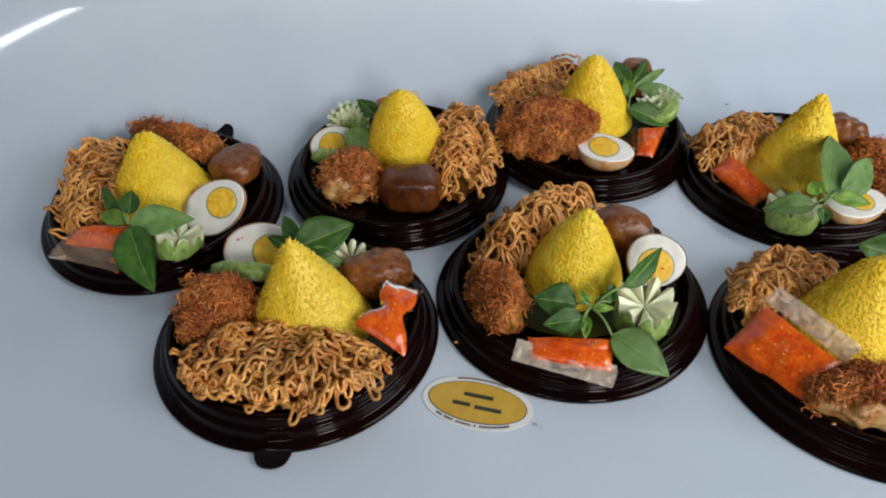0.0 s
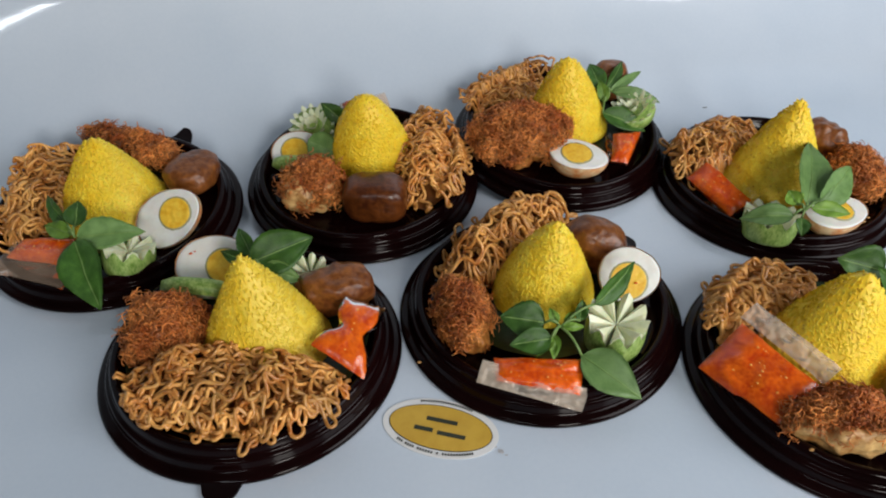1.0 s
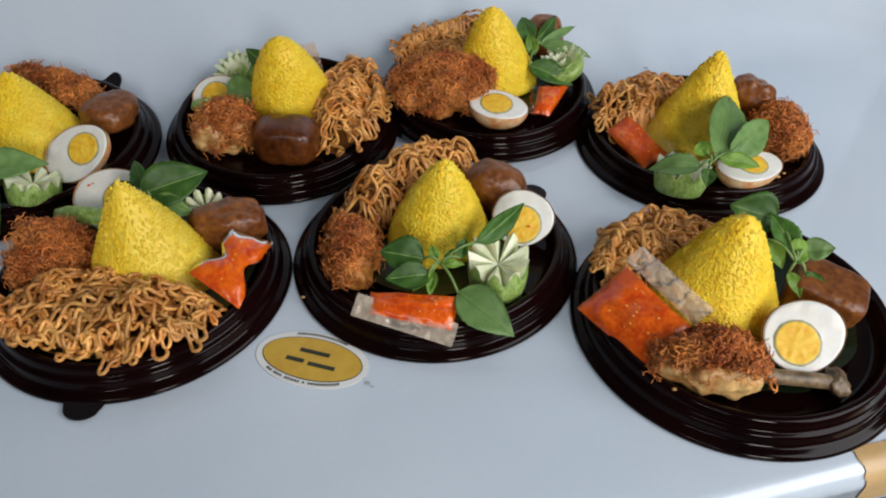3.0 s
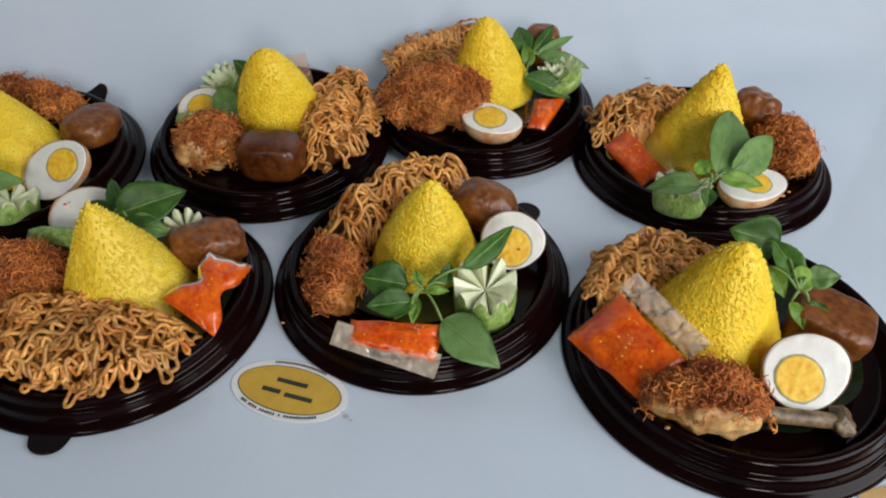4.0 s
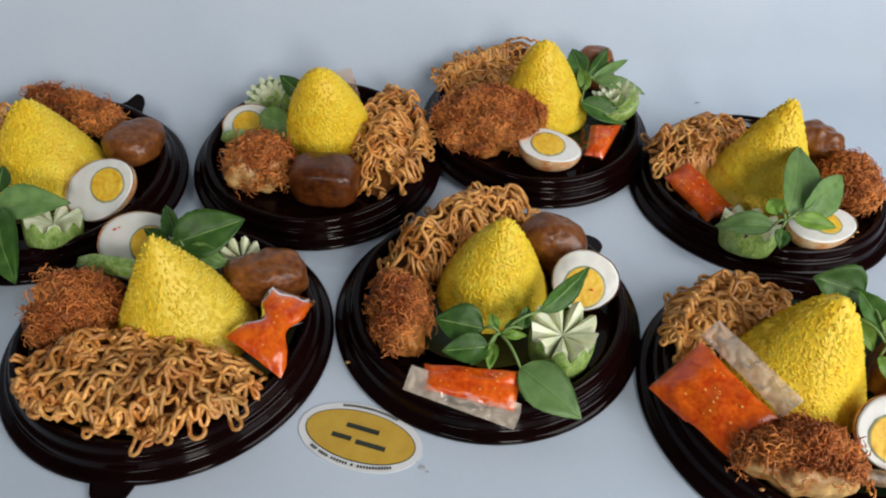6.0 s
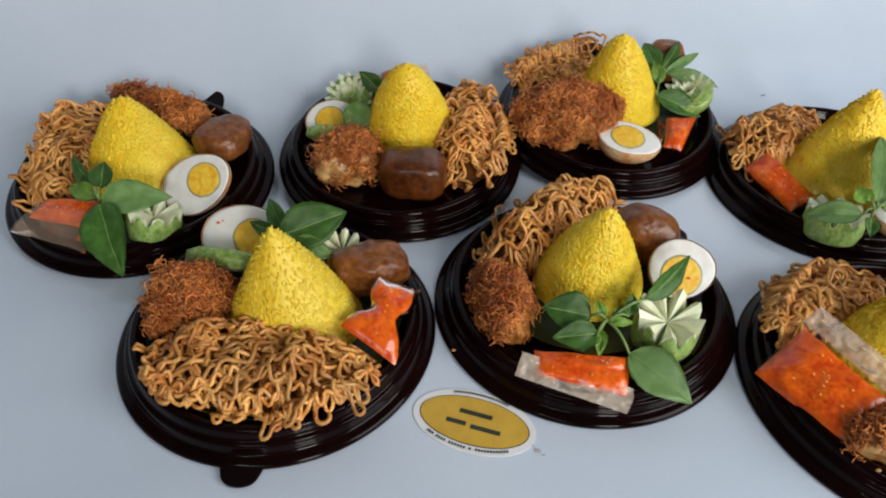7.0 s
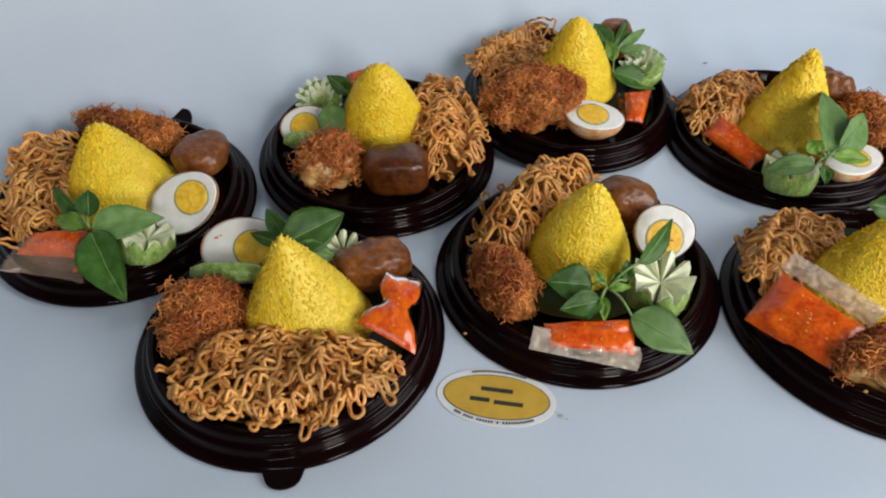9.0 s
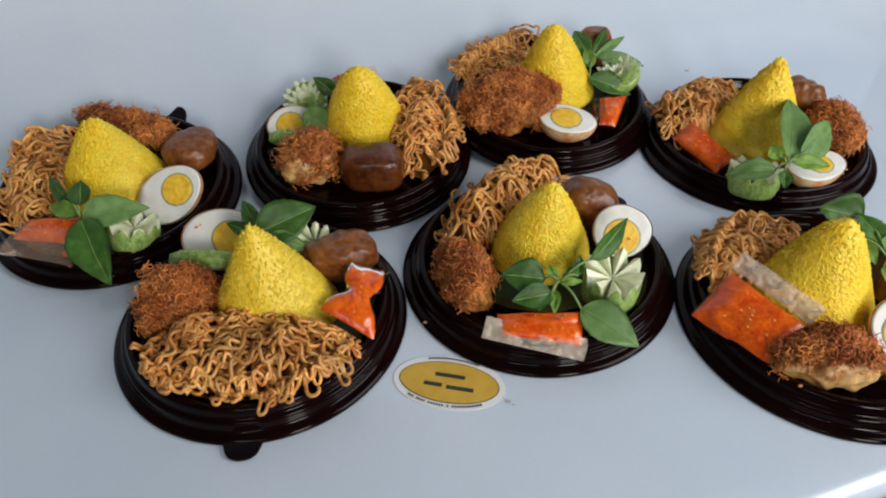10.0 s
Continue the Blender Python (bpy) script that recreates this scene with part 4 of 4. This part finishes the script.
sprig(5, (0.1030, 0.3270, 0.0370), [
    ((0.0930, 0.3290, 0.0390), (0.0640, 0.3335, 0.0410), 0.025, (-0.1, -0.6, 0.8), LEAF, 0.14),
    ((0.0960, 0.3180, 0.0360), (0.0690, 0.3140, 0.0350), 0.018, (-0.1, -0.6, 0.8), LEAF, 0.12),
    ((0.0990, 0.3220, 0.0350), (0.0970, 0.3070, 0.0270), 0.008, (0, -0.6, 0.8), LEAF_PALE, 0.1),
    ((0.0980, 0.3210, 0.0350), (0.0860, 0.3080, 0.0300), 0.007, (0, -0.6, 0.8), LEAF_PALE, 0.1),
    ((0.1050, 0.3270, 0.0370), (0.1190, 0.3265, 0.0370), 0.006, (0, -0.6, 0.8), LEAF_PALE, 0.15),
    ((0.1010, 0.3290, 0.0380), (0.0970, 0.3385, 0.0430), 0.007, (0, -0.7, 0.7), LEAF_PALE, 0.1),
    ((0.1060, 0.3290, 0.0380), (0.1130, 0.3360, 0.0420), 0.006, (0, -0.8, 0.6), LEAF_PALE, 0.1),
    ((0.1160, 0.3300, 0.0390), (0.1190, 0.3425, 0.0460), 0.009, (0, -0.8, 0.6), LEAF, 0.1),
    ((0.1270, 0.3400, 0.0440), (0.1590, 0.3730, 0.0510), 0.015, (0.3, -0.8, 0.5), LEAF, 0.12),
    ((0.1150, 0.3090, 0.0290), (0.1500, 0.2845, 0.0160), 0.027, (0.1, -0.55, 0.82), LEAF_BACK, 0.10)])

# ---- tray 6 ----
liner(6, 0.060, seed=6)
rice_cone(6, (0.3155, 0.5150), 0.0460, (0.3210, 0.5205, 0.0915), 0.95, 0.95, blunt=0.06)
noodles(6, (0.2770, 0.5550), (0.061, 0.030), 38, 0.026, 130, seed=6)
sachet(6, [(0.2710, 0.5300, 0.0370), (0.2370, 0.5080, 0.0230), (0.2630, 0.4600, 0.0170), (0.2980, 0.4820, 0.0260)], 0.0050, (0.40, 0.98, 0.02, 0.96), 18)
tofu(6, (0.3680, 0.5460), (0.0215, 0.0160, 0.0215), -35, 2.5, rough=0.25, label="dark reddish brown braised tofu with torn edges")
chicken(6, (0.3800, 0.5050), (0.0170, 0.0205, 0.0175), 0, 0.002, 1500, MEAT, label="fried chicken piece buried in light brown floss")
cucumber_flower(6, (0.2875, 0.4450), 0.0205, 0.023, (0.05, 0.22, 1), 9)
egg_half(6, (0.3400, 0.4500, 0.0310), (0.05, -0.12, 1.0), (0.95, 0.28, 0.05), size=(0.0265, 0.0175, 0.021), yolk=(0.001, 0.001, 0.0130))
sprig(6, (0.3030, 0.4340, 0.0430), [
    ((0.3070, 0.4400, 0.0450), (0.3300, 0.5040, 0.0600), 0.033, (0.1, -0.75, 0.6), LEAF_BACK, 0.12),
    ((0.3180, 0.4430, 0.0450), (0.3570, 0.4810, 0.0510), 0.026, (0.3, -0.75, 0.6), LEAF_BACK, 0.1),
    ((0.2940, 0.4310, 0.0420), (0.2595, 0.4420, 0.0310), 0.018, (0, -0.5, 0.85), LEAF_BACK, 0.16),
    ((0.3000, 0.4400, 0.0450), (0.2960, 0.4520, 0.0500), 0.014, (-0.1, -0.85, 0.5), LEAF_PALE, 0.1),
    ((0.3090, 0.4360, 0.0450), (0.3390, 0.4340, 0.0400), 0.013, (0.1, -0.6, 0.8), LEAF_PALE, 0.15),
    ((0.2990, 0.4280, 0.0420), (0.2960, 0.4150, 0.0350), 0.012, (0, -0.8, 0.6), LEAF, 0.1)])

# ---- tray 7 ----
liner(7, 0.070, seed=7)
rice_cone(7, (0.2785, 0.3190), 0.0440, (0.2875, 0.3270, 0.0805), 0.95, 0.95, 0.0003, 3800, blunt=0.19, shoulder=1.02)
noodles(7, (0.2510, 0.3620), (0.053, 0.028), 30, 0.021, 135, dark=True, seed=7)
bag = sachet(7, [(0.2300, 0.3370, 0.0350), (0.1895, 0.3065, 0.0185), (0.2280, 0.2570, 0.0165), (0.2590, 0.2815, 0.0360)], 0.0065, (0.16, 0.98, 0.02, 0.97), 16)
film_strip(bag, (0.2295, 0.3385, 0.0375), (0.2600, 0.2810, 0.0395), 0.0145, (-0.3, -0.4, 0.85))
drum, dmid = chicken(7, (0.2630, 0.2600), (0.0265, 0.0185, 0.0150), -12, 0.001, 1150, MEAT_PALE, bare=(0.1, -0.93, -0.2), free=0.35, label="fried chicken drumstick with spiced floss and bare bone end")
bone_path = [Vector((0.2820, 0.2530, 0.0230)).lerp(Vector((0.3330, 0.2510, 0.0190)), q) for q in np.linspace(0, 1, 9)]
knuckle = lump((0.3330, 0.2510, 0.0190), (0.0068, 0.0085, 0.0062), rough=0.4, freq=170, res=(24, 16))
part("bone", join(tubes([(bone_path, 0.0045)], 12, 1.2), knuckle), BONE, drum, "charred grey-brown bone end")
egg_half(7, (0.3178, 0.2735, 0.0335), (-0.10, -0.62, 0.78), (0.85, 0.25, 0.30), size=(0.0235, 0.0205, 0.018), yolk=(-0.006, -0.002, 0.0138))
tofu(7, (0.3490, 0.3180), (0.0230, 0.0180, 0.0140), -28, 6.0, dark=False, tilt=(0.15, -0.1, 1), rough=0.05, label="brown braised tofu block with cut faces")
sprig(7, (0.3270, 0.3250, 0.0430), [
    ((0.3240, 0.3590, 0.0510), (0.2940, 0.3670, 0.0560), 0.029, (0, -0.75, 0.65), LEAF, 0.1),
    ((0.3290, 0.3340, 0.0450), (0.3180, 0.3590, 0.0560), 0.017, (0.1, -0.85, 0.5), LEAF, 0.1),
    ((0.3120, 0.3400, 0.0500), (0.3190, 0.3230, 0.0400), 0.013, (-0.1, -0.7, 0.7), LEAF_PALE, 0.1),
    ((0.3240, 0.3330, 0.0450), (0.3400, 0.3345, 0.0460), 0.016, (0.2, -0.6, 0.8), LEAF_PALE, 0.1),
    ((0.3340, 0.3350, 0.0450), (0.3520, 0.3320, 0.0500), 0.015, (0.2, -0.6, 0.8), LEAF_BACK, 0.1),
    ((0.3220, 0.3200, 0.0400), (0.3270, 0.3060, 0.0310), 0.009, (0.1, -0.8, 0.6), LEAF_PALE, 0.1),
    ((0.3320, 0.3200, 0.0400), (0.3450, 0.3070, 0.0320), 0.009, (0.2, -0.7, 0.7), LEAF, 0.1)])

# ---- the sticker, the tape and the small marks on the sheet ----
STICKER = Matrix.Translation((0.0240, 0.2768, 0.0)) @ Matrix.Rotation(radians(-15), 4, "Z")
sticker = thing("oval_sticker", (0.0240, 0.2768, 0.0), "oval white sticker with an ochre field and dark lettering", "sticker")


def oval(a, b, z, n=72):
    return [STICKER @ Vector((a * math.cos(2 * math.pi * i / n), b * math.sin(2 * math.pi * i / n), z)) for i in range(n)]


def disc(a, b, z0, z1, n=72):
    return oval(a, b, z0, n) + oval(a, b, z1, n), [tuple(range(n - 1, -1, -1)), tuple(range(n, 2 * n))] + [(i, (i + 1) % n, n + (i + 1) % n, n + i) for i in range(n)]


def bar(x, y, w, h, turn, z=0.00125):
    c, s = math.cos(turn), math.sin(turn)
    pts = [STICKER @ Vector((x + a * c - b * s, y + a * s + b * c, z)) for a, b in ((-w / 2, -h / 2), (w / 2, -h / 2), (w / 2, h / 2), (-w / 2, h / 2))]
    return pts, [(0, 1, 2, 3)]


part("paper", disc(0.0372, 0.0212, 0.0002, 0.0006), PAPER, sticker, "white paper oval", smooth=False)
part("outline", disc(0.0334, 0.0163, 0.0006, 0.0008), INK, sticker, "thin dark outline", smooth=False)
part("field", disc(0.0328, 0.0157, 0.0008, 0.0010), OCHRE, sticker, "ochre yellow field", smooth=False)
for bx, by, bw in ((0.0000, 0.0048, 0.0200), (-0.0100, -0.0034, 0.0120), (0.0080, -0.0042, 0.0180)):
    part("lettering_bar", bar(bx, by, bw, 0.0030, 0.0), INK, sticker, "plain dark bar of lettering", smooth=False)
upper, lower = [], []
for i in range(22):
    t = radians(118 - 56 * i / 21)
    upper.append(bar(0.0353 * math.cos(t), 0.0187 * math.sin(t), 0.0010, 0.0016, math.atan2(0.0187 * math.cos(t), -0.0353 * math.sin(t)) + math.pi))
for i in range(30):
    if i not in (3, 8, 15, 17):
        t = radians(228 + 84 * i / 29)
        lower.append(bar(0.0353 * math.cos(t), 0.0187 * math.sin(t), 0.0011, 0.0016, math.atan2(0.0187 * math.cos(t), -0.0353 * math.sin(t))))
part("upper_print", join(*upper), INK, sticker, "curved line of small print as plain bars", smooth=False, kind="stuff")
part("lower_print", join(*lower), INK, sticker, "curved line of small print as plain bars", smooth=False, kind="stuff")

def tape_strip():
    """Brown tape along the front edge, folded over it."""
    line = [(0.1284, 0.0008), (FRONT + 0.001, 0.0008)]
    line += [(FRONT - 0.0128 * math.cos(a), -0.012 + 0.0128 * math.sin(a)) for a in np.linspace(math.pi / 2, 0.0, 8)]
    line += [(FRONT - 0.0128, -0.020), (FRONT - 0.0128, -0.027)]
    nu, verts, faces = 24, [], []
    for i in range(nu + 1):
        for j, (v, z) in enumerate(line):
            ragged = 0.0025 * noise.noise(Vector((j * 0.9, 3.1, 0))) if i == 0 else 0
            verts.append(in_table(0.3797 + 0.16 * i / nu + ragged, v + 0.0006 * noise.noise(Vector((i * 0.5, 0, 0))) * (j == 0), z))
    m = len(line)
    for i in range(nu):
        for j in range(m - 1):
            faces.append((i * m + j, i * m + j + 1, (i + 1) * m + j + 1, (i + 1) * m + j))
    return verts, faces


solid("brown_tape", tape_strip(), TAPE, in_table(0.3797, 0.1284, 0.0008), "strip of brown tape folded over the sheet's front edge", "tape")


def blot(x, y, a, b, turn, seed, z=0.0004):
    """A thin ragged patch lying on the sheet."""
    n, c, s = 26, math.cos(turn), math.sin(turn)
    top = []
    for i in range(n):
        t = 2 * math.pi * i / n
        f = 1 + 0.45 * noise.noise(Vector((math.cos(t) * 1.8, math.sin(t) * 1.8, seed)))
        p, q = a * f * math.cos(t), b * f * math.sin(t)
        px, py = x + p * c - q * s, y + p * s + q * c
        top.append((px, py, sheet_height(px, py) + z))
    return top, [tuple(range(n))]


for i, (x, y, a, b, turn) in enumerate(((0.0610, 0.2590, 0.0022, 0.0013, -0.6), (0.0575, 0.2625, 0.0012, 0.0007, -0.5), (0.0640, 0.2565, 0.0009, 0.0006, 0.2))):
    solid("smudge", blot(x, y, a, b, turn, i * 3.7), SMUDGE, (x, y, 0), "small grey smudge on the white sheet by the sticker", "smudge", "smudges")
solid("speck", blot(0.3045, 0.6610, 0.0026, 0.0007, 0.2, 9.0, 0.0006), INK, (0.3045, 0.6610, sheet_height(0.3045, 0.6610)), "tiny dark speck on the white sheet behind the trays", "speck")
for i, (x, y, z, r) in enumerate(((0.0390, 0.3155, 0.0052, 0.0016), (0.0105, 0.3260, 0.0052, 0.0009), (0.0330, 0.3195, 0.0190, 0.0009), (0.2385, 0.2440, 0.0195, 0.0010), (0.3640, 0.4490, 0.0200, 0.0012), (0.3700, 0.4540, 0.0200, 0.0009))):
    solid("crumb", lump((x, y, z), (r * 1.5, r, r * 0.7), rough=0.3, freq=400, seed=i, res=(12, 8)), CRUMB, (x, y, z - r * 0.6), "small golden crumb fallen on the tray rim", "crumb", "crumbs")
